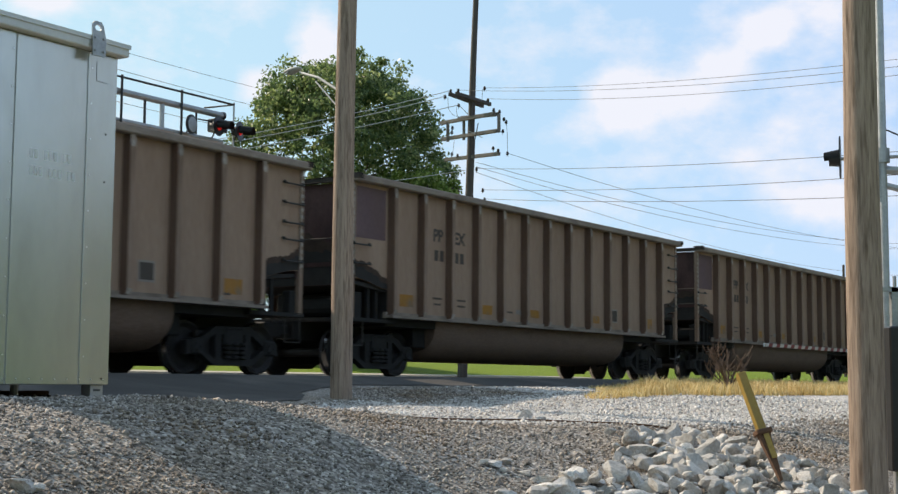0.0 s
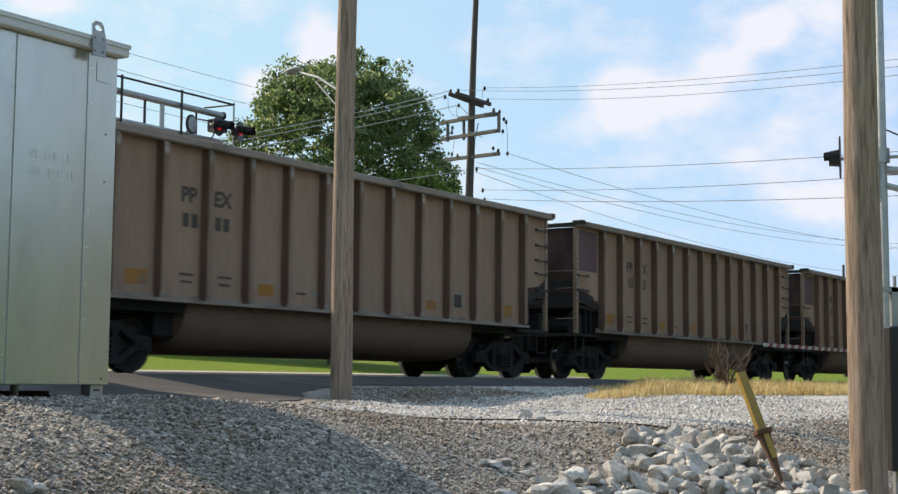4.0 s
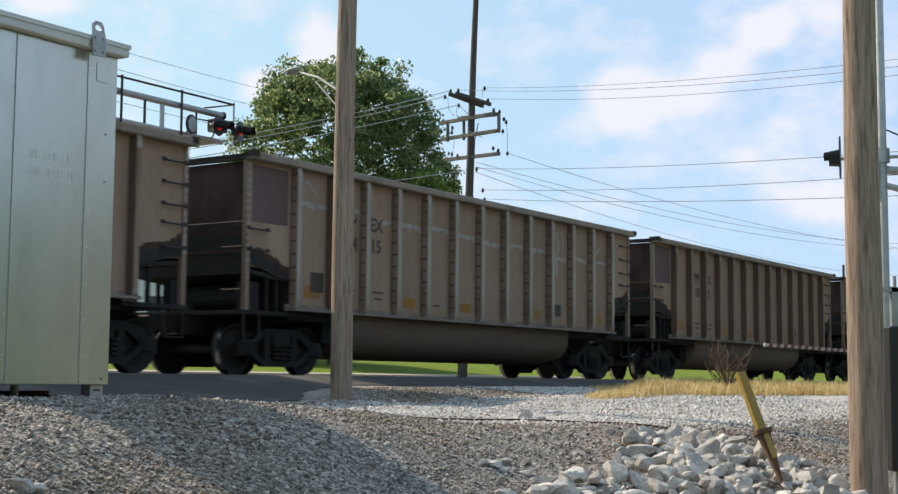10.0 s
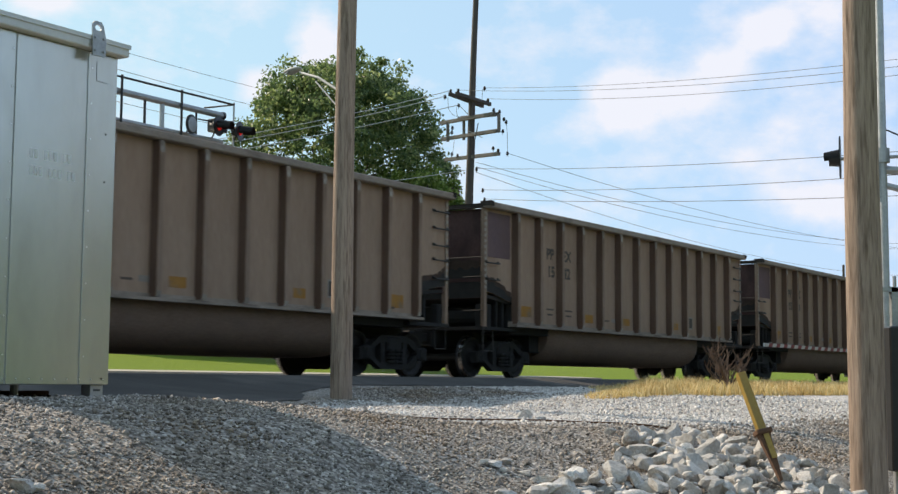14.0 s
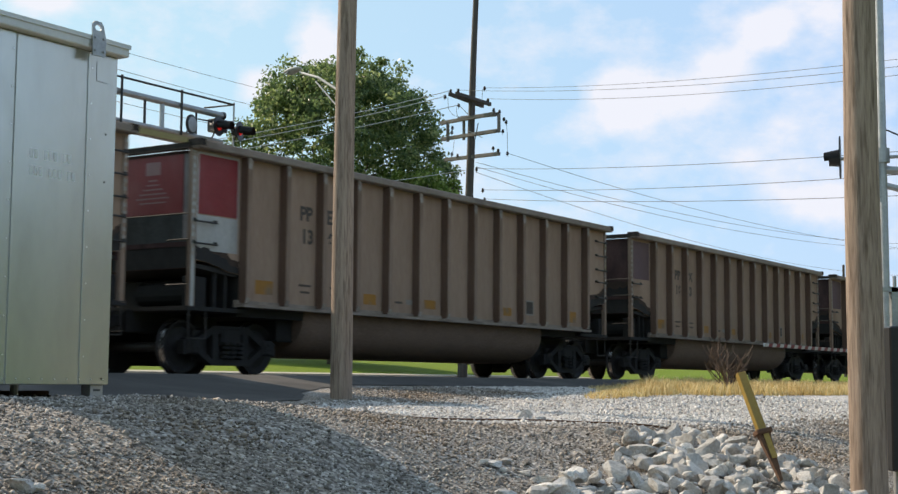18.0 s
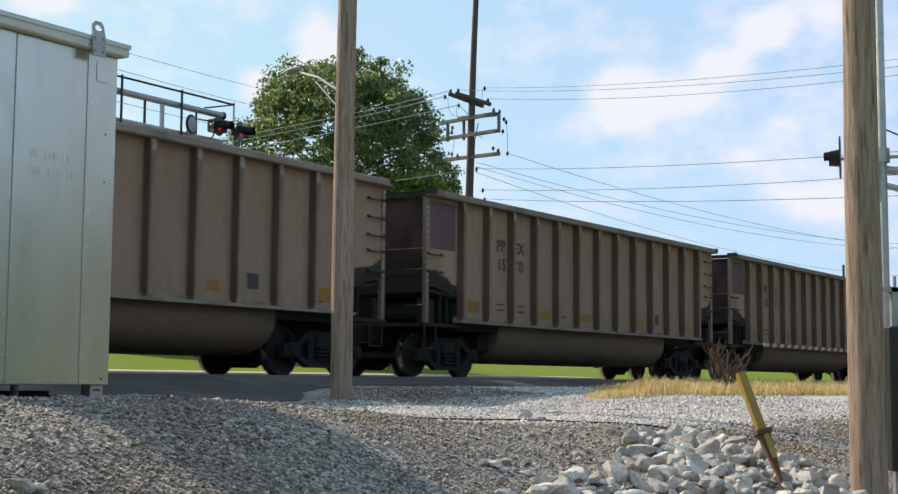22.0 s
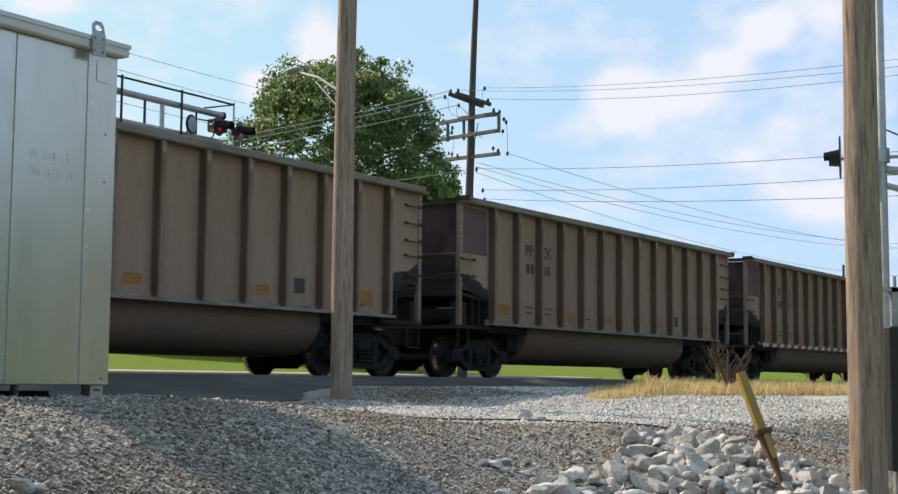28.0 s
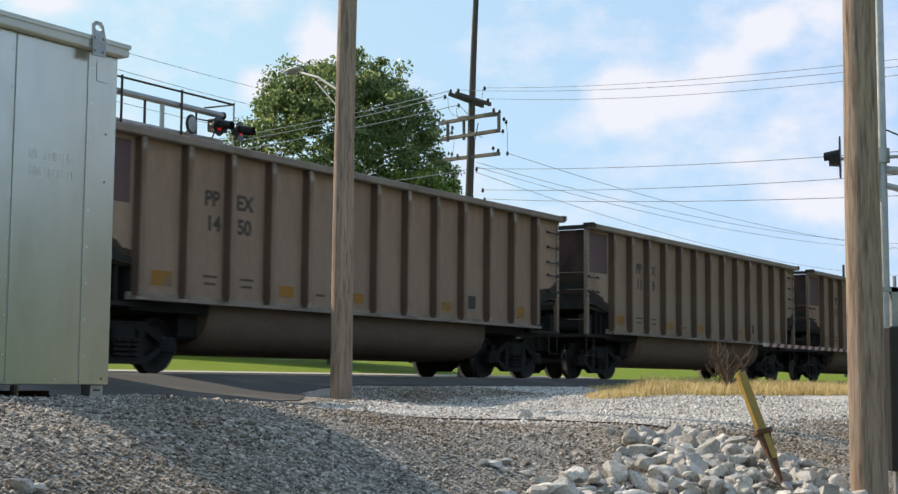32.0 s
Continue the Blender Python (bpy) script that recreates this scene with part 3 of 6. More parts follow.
def make_track():
    """Two rails on ties; the crossing's asphalt fills between them."""
    e = thing("railway_track", Matrix.Translation(on_plan(0, -1.6, RAIL)) @ pose(0, 0, 0, 0, 0, 90 - TRACK_DEG), "steel rails on dark wooden ties", "track", kind="structure")
    prof = [(-0.07, -0.17), (0.07, -0.17), (0.07, -0.155), (0.012, -0.13), (0.012, -0.045), (0.037, -0.03), (0.037, 0.0), (-0.037, 0.0), (-0.037, -0.03), (-0.012, -0.045), (-0.012, -0.13), (-0.07, -0.155)]
    for side in (-1, 1):
        bm = B()
        extrude_poly(bm, [(p[0] + side * 0.755, p[1]) for p in prof], "x", -480, 420)
        part("rail", bm, M["rail"], e)
    bm = box(B(), -0.115, 0.115, -1.3, 1.3, -0.34, -0.172, bevel=0.012)
    first = part("tie", bm, M["tie"], e)
    first.location.x = 7.4
    for i in range(1, 60):
        t = new("tie", first.data)
        t.parent = e
        t.location.x = 7.4 + i * 0.5
    return e


make_track()


def make_gravel():
    """Loose crushed stone over the near slope."""
    rng = np.random.default_rng(7)
    base = np.array([(1, 0, 0), (-1, 0, 0), (0, 1, 0), (0, -1, 0), (0, 0, 1), (0, 0, -1)], float)
    tri = np.array([(4, 0, 2), (4, 2, 1), (4, 1, 3), (4, 3, 0), (5, 2, 0), (5, 1, 2), (5, 3, 1), (5, 0, 3)])
    n, far = 140000, 60000
    d = 5.0 + 12.5 * rng.random(n) ** 1.35
    d[:far] = 14.0 + 11.0 * rng.random(far)
    az = np.radians(-19.5 + 39 * rng.random(n))
    az[:far] = np.radians(-4.0 + 24 * rng.random(far))
    x, y = d * np.sin(az), d * np.cos(az)
    # heights from a lattice of the ground
    gx, gy = np.arange(-7.0, 9.41, 0.2), np.arange(4.0, 25.61, 0.2)
    lat = np.array([[ground_z(a, b) for a in gx] for b in gy])
    fx, fy = (x + 7.0) / 0.2, (y - 4.0) / 0.2
    ix, iy = np.clip(fx.astype(int), 0, len(gx) - 2), np.clip(fy.astype(int), 0, len(gy) - 2)
    tx, ty = fx - ix, fy - iy
    z = (lat[iy, ix] * (1 - tx) + lat[iy, ix + 1] * tx) * (1 - ty) + (lat[iy + 1, ix] * (1 - tx) + lat[iy + 1, ix + 1] * tx) * ty
    r = 0.0055 + 0.0085 * rng.random(n) ** 2
    r *= np.where(rng.random(n) < 0.03, 1.8, 1.0) * (0.8 + 0.03 * d)
    # none on the asphalt or in the grass
    side = (x - NEAR.x) * -TN.x + (y - NEAR.y) * -TN.y
    along = (x - NEAR.x) * TD.x + (y - NEAR.y) * TD.y
    r = np.where((side < 3.2 + 2.7 * (1 - np.clip((along + 3.6) / 4.6, 0, 1))) & (along < 17), 0.0004, r)
    p = base[None] * (0.7 + 0.55 * rng.random((n, 6, 1))) * np.array([1.2, 1.0, 0.85])
    p = (p + rng.normal(0, 0.15, (n, 6, 3))) * r[:, None, None]
    a, b = rng.random(n) * 6.28, rng.normal(0, 0.6, n)
    ca, sa, cb, sb = (f[:, None] for f in (np.cos(a), np.sin(a), np.cos(b), np.sin(b)))
    py, pz = p[:, :, 1] * cb - p[:, :, 2] * sb, p[:, :, 1] * sb + p[:, :, 2] * cb
    px = p[:, :, 0]
    v = np.stack((x[:, None] + px * ca - py * sa, y[:, None] + px * sa + py * ca, (z + r * 0.4)[:, None] + pz), axis=2).reshape(-1, 3)
    def scatter(name, v, mat, label):
        k = len(v) // 6
        f = (tri[None] + 6 * np.arange(k)[:, None, None]).reshape(-1)
        me = bpy.data.meshes.new(name)
        me.vertices.add(len(v))
        me.vertices.foreach_set("co", v.reshape(-1).astype(np.float32))
        me.loops.add(len(f))
        me.loops.foreach_set("vertex_index", f.astype(np.int32))
        me.polygons.add(len(f) // 3)
        me.polygons.foreach_set("loop_start", np.arange(0, len(f), 3, dtype=np.int32))
        me.update(calc_edges=True)
        me.materials.append(mat)
        return tagged(new(name, me), label, "gravel", kind="stuff")
    v = v.reshape(n, 18)
    # worn: past the train's standing shade, which the darker gravel colour carries
    worn = side > 5.2 + 0.9 * rng.random(n)
    pale = (worn | (along > 3.0)) & (side < 8.6 + 0.7 * rng.random(n) + 1.0 * np.clip((along + 4.2) / 2.2, 0, 1)) & (along > -6.0 + 2.5 * rng.random(n))
    scatter("loose_gravel", v[~pale].reshape(-1, 3), M["pebble"], "loose grey crushed limestone on the slope")
    scatter("pale_chippings", v[pale].reshape(-1, 3), M["pale_pebble"], "pale limestone chippings on the flat by the crossing")


make_gravel()


def make_stone(seed, name, parent):
    rnd = random.Random(seed)
    bm = B()
    bmesh.ops.create_icosphere(bm, subdivisions=3, radius=1.0)
    sx, sy, sz = 1.15, 0.75 + 0.3 * rnd.random(), 0.55 + 0.25 * rnd.random()
    cuts = [(Vector((rnd.gauss(0, 1), rnd.gauss(0, 1), rnd.gauss(0, 1))).normalized(), 0.36 + 0.34 * rnd.random()) for _ in range(11)]
    for v in bm.verts:
        c = v.co.copy()
        for n, d in cuts:
            k = c.dot(n)
            if k > d:
                c -= n * (k - d)
        c *= 1 + 0.12 * noise.noise(c * 2.3 + Vector((seed, 0, 0))) + 0.05 * noise.noise(c * 6.5 + Vector((0, seed, 0)))
        v.co = Vector((c.x * sx, c.y * sy, c.z * sz))
    return part(name, bm, M["stone"], parent)


def make_riprap():
    e = thing("riprap", Matrix(), "heap of pale broken limestone boulders in the ditch", "boulders", kind="structure")
    meshes = []
    for i in range(10):
        o = make_stone(i + 3, "boulder", e)
        meshes.append(o)
    rnd = random.Random(12)
    placed = []
    rest_v, rest_f = [], []
    n = 0
    for tries in range(16000):
        s, u = -8.6 + 6.6 * rnd.random(), 9.8 + 2.6 * rnd.random()
        p = on_plan(s, u)
        # the heap's outline, widening away from the mound
        top = level(s, [(-9.4, 12.2), (-8.2, 11.4), (-7.2, 11.1), (-6.0, 10.72), (-4.3, 10.12), (-3.5, 10.05), (-3.1, 10.5), (-2.9, 13.0)])
        if s > -3.1 - 0.68 * max(0.0, u - 10.55):
            continue
        if u < top + 0.32 * smooth_step(-7.6, -6.2, s) - 0.1 + 0.3 * noise.noise(Vector((s * 2, 0, 2))):
            continue
        r = 0.048 + 0.075 * rnd.random() ** 1.5
        if any((p.x - q[0]) ** 2 + (p.y - q[1]) ** 2 < (0.48 * (r + q[2])) ** 2 for q in placed):
            continue
        placed.append((p.x, p.y, r))
        m = Matrix.Translation((p.x, p.y, ground_z(p.x, p.y) + r * (0.2 + 0.7 * rnd.random()))) @ Euler((rnd.gauss(0, 0.4), rnd.gauss(0, 0.4), rnd.random() * 6.28)).to_matrix().to_4x4() @ Matrix.Scale(r, 4)
        if n < 295:
            o = meshes[n] if n < len(meshes) else new("boulder", meshes[n % 10].data)
            o.parent = e
            o.matrix_basis = m
        else:
            # the rest of the heap, too many to lift singly
            src = meshes[n % 10].data
            k = len(rest_v)
            rest_v.extend(tuple(m @ v.co) for v in src.vertices)
            rest_f.extend(tuple(k + q for q in f.vertices) for f in src.polygons)
        n += 1
        if n >= 560:
            break
    if rest_v:
        rubble = soup("rubble", rest_v, rest_f, M["stone"], e)
        rubble["kind"] = "stuff"
    # single stones astray on the gravel
    for x, y, r in ((-1.958, 6.449, 0.075), (-1.901, 6.487, 0.05), (0.776, 14.379, 0.115), (0.920, 14.250, 0.075), (0.316, 9.615, 0.08), (0.249, 9.597, 0.055),
                    (1.393, 12.181, 0.075), (0.394, 9.812, 0.05), (0.656, 9.557, 0.08), (0.526, 9.666, 0.05)):
        o = new("boulder", meshes[n % 10].data)
        o.parent = e
        o.matrix_basis = Matrix.Translation((x, y, ground_z(x, y) + r * 0.25)) @ Matrix.Scale(r, 4)
        n += 1
    return e


make_riprap()


# ---------------------------------------------------------------- the train
RIB = 1.0245           # spacing of the side ribs
HALF = 7.38            # half length of a car body
PITCH = 16.18          # coupled length
TRUCK = 5.99
BASE = 0.92            # half wheelbase
FLOOR = 1.13
TOP = 3.80
PANEL = 1.42           # side sheet, from the centre line
FACE = 1.60            # outer face of the ribs


def lettering(text, size):
    cu = bpy.data.curves.new("letters", "FONT")
    cu.body, cu.size, cu.align_x, cu.align_y = text, size, "CENTER", "CENTER"
    cu.extrude = 0.002
    cu.offset = 0.012
    tmp = new("letters", cu)
    me = bpy.data.meshes.new_from_object(tmp.evaluated_get(bpy.context.evaluated_depsgraph_get()))
    bpy.data.objects.remove(tmp)
    bpy.data.curves.remove(cu)
    return me


LETTERS = {}


def sign(name, text, size, mat, parent, m):
    key = (text, size, mat.name)
    if key not in LETTERS:
        LETTERS[key] = lettering(text, size)
        LETTERS[key].materials.clear()
        LETTERS[key].materials.append(mat)
    ob = new(name, LETTERS[key])
    ob.parent = parent
    ob.matrix_basis = m
    return ob


def shared(name, src, parent, m):
    ob = new(name, src.data)
    ob.parent = parent
    ob.matrix_basis = m
    return ob


def rib_mesh(depth, width):
    """A hat-section post: tapered foot, and a sloped cap under the top chord."""
    bm = B()
    y0, y1 = -PANEL - 0.002, -PANEL - depth
    w = width / 2
    rows = [(FLOOR + 0.07, y1 + 0.03), (FLOOR + 0.16, y1), (TOP - 0.33, y1), (TOP - 0.14, y1 + 0.018)]
    vs = []
    for z, y in rows:
        vs.append([bm.verts.new(c) for c in ((-w * 1.06, y0, z), (-w, y, z), (w, y, z), (w * 1.06, y0, z))])
    for a, b in zip(vs, vs[1:]):
        for k in range(3):
            bm.faces.new((a[k], a[k + 1], b[k + 1], b[k]))
    bm.faces.new(vs[0][::-1])
    bm.faces.new(vs[-1])
    es = [e for e in bm.edges if len(e.link_faces) == 2 and abs((e.verts[0].co - e.verts[1].co).z) > 0.5 and e.verts[0].co.y < y0 - 0.01]
    bmesh.ops.bevel(bm, geom=es, offset=0.012, segments=1, affect="EDGES")
    return bm


def side_sheet(x0, x1, z0, z1):
    return box(B(), x0, x1, -PANEL, -PANEL + 0.02, z0, z1)


def end_bay(flip):
    """The sheet of the end bay, cut away in an uneven arch above the platform."""
    a, b = 6.2, HALF - 0.03
    low = [(a, 1.68), (a + 0.25, 1.70), (a + 0.55, 1.78), (a + 0.8, 1.83), (b, 1.86)]
    pts = low + [(b, TOP - 0.13), (a, TOP - 0.13)]
    bm = B()
    extrude_poly(bm, [(flip * p[0], p[1]) for p in pts], "y", -PANEL + 0.0, -PANEL + 0.02)
    return bm


def bay_cover(flip, seed, lift=0.0, proud=0.004):
    """Dark cover on the sheet above the cut-out, with a ragged upper edge."""
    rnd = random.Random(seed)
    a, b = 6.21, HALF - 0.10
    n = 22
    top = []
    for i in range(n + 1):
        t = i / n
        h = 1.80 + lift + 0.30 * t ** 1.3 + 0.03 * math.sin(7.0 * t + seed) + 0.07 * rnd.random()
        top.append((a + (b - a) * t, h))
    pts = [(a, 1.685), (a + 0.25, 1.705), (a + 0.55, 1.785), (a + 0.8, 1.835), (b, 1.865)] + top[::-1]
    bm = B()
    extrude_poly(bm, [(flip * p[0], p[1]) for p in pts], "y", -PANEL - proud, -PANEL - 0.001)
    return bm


def end_cover(flip, seed, height, proud):
    """Dark cover on the lower end sheet, with a ragged upper edge."""
    rnd = random.Random(seed)
    n = 26
    w = PANEL - 0.03
    top = []
    for i in range(n + 1):
        t = i / n
        top.append((-w + 2 * w * t, height + 0.16 * math.sin(math.pi * t) + 0.07 * math.sin(9 * t + seed) + 0.09 * rnd.random()))
    bm = B()
    x0 = flip * (HALF - 0.11)
    extrude_poly(bm, [(-w, 1.73), (w, 1.73)] + top[::-1], "x", x0, x0 + flip * proud)
    return bm


def wheel_mesh():
    bm = B()
    prof = [(0.0, 0.09), (0.09, 0.10), (0.12, 0.06), (0.20, 0.03), (0.33, 0.02), (0.385, 0.055), (0.405, 0.07), (0.442, 0.07), (0.452, -0.02), (0.478, -0.045), (0.478, -0.07),
            (0.40, -0.07), (0.35, -0.03), (0.12, -0.02), (0.09, -0.08), (0.0, -0.08)]
    seg = 28
    rings = []
    for r, y in prof:
        if r == 0:
            rings.append([bm.verts.new((0, -y, 0))] * seg)
        else:
            rings.append([bm.verts.new((r * math.cos(6.28319 * k / seg), -y, r * math.sin(6.28319 * k / seg))) for k in range(seg)])
    for a, b in zip(rings, rings[1:]):
        for k in range(seg):
            q = []
            for v in (a[k], a[(k + 1) % seg], b[(k + 1) % seg], b[k]):
                if v not in q:
                    q.append(v)
            if len(q) > 2:
                bm.faces.new(q)
    bmesh.ops.recalc_face_normals(bm, faces=bm.faces[:])
    return bm


def make_car(label, body="car", ribs="car_rib", plum="car_plum", end="car_end", ladder=False, streaks=False):
    car = thing("coal_gondola", Matrix(), label, "railcar", "cars of the coal train")
    mb, mr = M[body], M[ribs]
    # side sheets, panel by panel between the ribs
    sheet = None
    for side in (0, 1):
        m = pose(0, 0, 0, 0, 0, 180 * side)
        for i in range(12):
            xc = -6 * RIB + (i + 0.5) * RIB
            if sheet is None:
                sheet = part("side_panel", side_sheet(-RIB / 2 + 0.002, RIB / 2 - 0.002, FLOOR + 0.07, TOP - 0.13), mb, car)
                sheet.matrix_basis = m @ pose(xc, 0, 0)
            else:
                shared("side_panel", sheet, car, m @ pose(xc, 0, 0))
    rib = bare_rib = None
    bare = ladder
    for side in (0, 1):
        m = pose(0, 0, 0, 0, 0, 180 * side)
        for i in range(13):
            if rib is None and not (bare and i == 0):
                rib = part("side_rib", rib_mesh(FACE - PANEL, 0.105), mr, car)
                rib.data.materials.append(M["rib_dark"])
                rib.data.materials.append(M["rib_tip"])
                # flanks get the darker colour that carries their shade; ends go paler
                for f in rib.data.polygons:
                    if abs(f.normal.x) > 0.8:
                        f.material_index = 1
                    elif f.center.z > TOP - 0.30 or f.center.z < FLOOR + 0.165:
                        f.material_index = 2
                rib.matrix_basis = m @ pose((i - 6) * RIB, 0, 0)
            elif bare and (streaks or i < 4):
                if bare_rib is None:
                    bare_rib = part("side_rib", rib_mesh(FACE - PANEL, 0.115), M["rib_bare"], car)
                    bare_rib.data.materials.append(mr)
                    for f in bare_rib.data.polygons:
                        if abs(f.normal.x) > 0.8:
                            f.material_index = 1
                    bare_rib.matrix_basis = m @ pose((i - 6) * RIB, 0, 0)
                else:
                    shared("side_rib", bare_rib, car, m @ pose((i - 6) * RIB, 0, 0))
            else:
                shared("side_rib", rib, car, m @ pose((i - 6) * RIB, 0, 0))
    chord = part("top_chord", box(B(), -HALF - 0.02, HALF + 0.02, -FACE - 0.02, -PANEL + 0.04, TOP - 0.135, TOP, bevel=0.02), M["car_chord"], car)
    shared("top_chord", chord, car, pose(0, 0, 0, 0, 0, 180))
    bm = B()
    box(bm, -6 * RIB - 0.12, 6 * RIB + 0.12, -FACE - 0.005, -PANEL + 0.05, FLOOR, FLOOR + 0.05)
    box(bm, -6 * RIB - 0.12, 6 * RIB + 0.12, -PANEL - 0.03, -PANEL + 0.05, FLOOR + 0.045, FLOOR + 0.12)
    sill = part("side_sill", bm, M["car_chord"], car)
    shared("side_sill", sill, car, pose(0, 0, 0, 0, 0, 180))
    # end bays
    for flip in (-1, 1):
        bay = part("end_bay_sheet", end_bay(flip), mb, car)
        part("dust_haze", bay_cover(flip, 5 + flip, 0.11, 0.003), M["dark_brown"], car)
        sm = part("brake_dust", bay_cover(flip, 5 + flip, 0.0, 0.006), M["soot"], car)
        bm = box(B(), flip * 6.28 - 0.0, flip * (HALF - 0.16), -PANEL - 0.006, -PANEL - 0.002, 2.62, TOP - 0.2)
        pl = part("faded_panel", bm, M[plum], car) if (flip < 0) else None
        ec = part("end_chord", box(B(), flip * (HALF - 0.10), flip * (HALF + 0.03), -PANEL, PANEL, TOP - 0.12, TOP - 0.03, bevel=0.015), M["chord_dark"], car)
        # end wall with stiffeners
        bm = box(B(), flip * (HALF - 0.14), flip * (HALF - 0.11), -PANEL + 0.02, PANEL - 0.02, 1.72, TOP - 0.13)
        ew = part("end_wall", bm, M[end], car)
        bm = B()
        for z in (2.12,):
            box(bm, flip * (HALF - 0.11), flip * (HALF - 0.09), -PANEL + 0.05, PANEL - 0.05, z - 0.04, z + 0.04)
        part("end_stiffener", bm, M[end], car)
        part("end_film", end_cover(flip, 3, 2.50, 0.003), M["dark_brown"], car)
        part("end_black", end_cover(flip, 8, 2.26, 0.006), M["soot"], car)
        for sy in (-1, 1):
            part("corner_cap", box(B(), flip * (HALF - 0.09), flip * (HALF + 0.032), sy * (PANEL - 0.06), sy * (FACE + 0.024), TOP - 0.085, TOP + 0.008, bevel=0.01), M["chord_dark"], car)
        # sheets that close the bin above the platform, and the bulkhead behind it
        bm = B()
        extrude_poly(bm, [(flip * (HALF - 0.13), 1.74), (flip * 6.3, 1.64), (flip * 6.12, 1.64), (flip * 6.12, 1.05), (flip * 6.06, 1.05), (flip * 6.06, 1.72), (flip * (HALF - 0.13), 1.80)], "y", -PANEL + 0.05, PANEL - 0.05)
        part("slope_sheet", bm, M["soot"], car)
        bm = box(B(), flip * 6.0, flip * (HALF + 0.05), -PANEL - 0.02, PANEL + 0.02, 1.03, 1.10)
        part("end_platform", bm, M["under"], car)
        # corner posts with their rung ends
        for sy in (-1, 1):
            bm = box(B(), flip * (HALF - 0.10), flip * HALF, sy * (PANEL - 0.06), sy * (PANEL + 0.015), 1.08, TOP - 0.135, bevel=0.008)
            post = part("corner_post", bm, mr, car)
            comb = [(flip * (HALF - 0.09), 1.9), (flip * (HALF - 0.075), 1.9)]
            for k in range(14):
                z = 1.92 + k * 0.125
                comb += [(flip * (HALF - 0.075), z), (flip * (HALF - 0.012), z), (flip * (HALF - 0.012), z + 0.06), (flip * (HALF - 0.075), z + 0.06)]
            comb += [(flip * (HALF - 0.075), 3.64), (flip * (HALF - 0.09), 3.64)]
            bm = extrude_poly(B(), comb, "y", sy * (PANEL + 0.015), sy * (PANEL + 0.028))
            part("bolt_plate", bm, M["bolt_plate"], post)
            # grab irons on the side
            zs = (2.0, 2.38, 2.68, 3.03, 3.38) if flip > 0 else (2.12, 2.48)
            for z in zs:
                bm = B()
                xa, xb = flip * (HALF - 0.06), flip * (HALF - 0.55)
                tube(bm, [(xa, sy * PANEL, z), (xa, sy * (PANEL + 0.08), z), (xb, sy * (PANEL + 0.08), z + 0.0), (xb, sy * PANEL, z + 0.03)], 0.016)
                for xg in (xa, xb):
                    box(bm, xg - 0.028, xg + 0.028, sy * PANEL - 0.02, sy * PANEL + sy * 0.05, z - 0.005, z + 0.05)
                part("grab_iron", bm, M["iron"], car)
            # sill step
            bm = B()
            xa, xb = flip * (HALF - 0.02), flip * (HALF - 0.42)
            tube(bm, [(xa, sy * (PANEL - 0.02), 1.05), (xa, sy * (PANEL - 0.02), 0.58), (xb, sy * (PANEL - 0.02), 0.58), (xb, sy * (PANEL - 0.02), 1.05)], 0.018)
            part("stirrup_step", bm, M["iron"], car)
        # ladder rungs across the end
        for z in (1.45, 2.18):
            bm = B()
            x = flip * (HALF + 0.02)
            tube(bm, [(x - flip * 0.08, -PANEL + 0.02, z), (x, -PANEL + 0.03, z), (x, -PANEL + 0.50, z), (x - flip * 0.08, -PANEL + 0.51, z)], 0.012)
            part("end_rung", bm, M["iron_worn"], car)
        bm = B()
        rod(bm, (flip * (HALF + 0.03), -PANEL + 0.05, 2.60), (flip * (HALF + 0.03), PANEL - 0.05, 2.60), 0.012)
        part("crossover_rail", bm, M["iron_worn"], car)
        # uprights and brake gear under the slope sheet
        for x in (6.42, 6.68):
            for sy in (-1, 1):
                part("upright", box(B(), flip * x - 0.03, flip * x + 0.03, sy * 1.30 - 0.03, sy * 1.30 + 0.03, 1.09, 1.68), M["under"], car)
        if flip < 0:
            part("brake_reservoir", rod(B(), (-6.9, -1.15, 1.34), (-6.9, 0.1, 1.34), 0.2, seg=14), M["under"], car)
            part("valve_box", box(B(), -7.25, -6.85, -1.3, -1.12, 1.09, 1.6, bevel=0.02), M["under"], car)
        else:
            part("brake_reservoir", rod(B(), (6.34, 0.0, 1.32), (6.34, 1.05, 1.32), 0.2, seg=14), M["under"], car)
            part("valve_box", box(B(), 7.14, 7.3, -1.36, -1.16, 1.09, 1.5, bevel=0.02), M["under"], car)
        if flip < 0:
            part("brake_cabinet", box(B(), -6.62, -6.16, -0.3, 1.0, 1.09, 1.60, bevel=0.02), M["under"], car)
        # coupler and draft gear
        bm = B()
        box(bm, flip * 6.0, flip * 7.55, -0.2, 0.2, 0.70, 1.04, bevel=0.02)
        box(bm, flip * 7.5, flip * 7.92, -0.075, 0.075, 0.80, 0.95, bevel=0.015)
        box(bm, flip * 7.86, flip * 8.09, -0.15, 0.13, 0.74, 1.0, bevel=0.03)
        part("coupler", bm, M["under"], car)
        bm = tube(B(), [(flip * 7.5, 0.35, 0.78), (flip * 7.75, 0.3, 0.52), (flip * 8.0, 0.12, 0.44), (flip * 8.08, 0.02, 0.45)], 0.028)
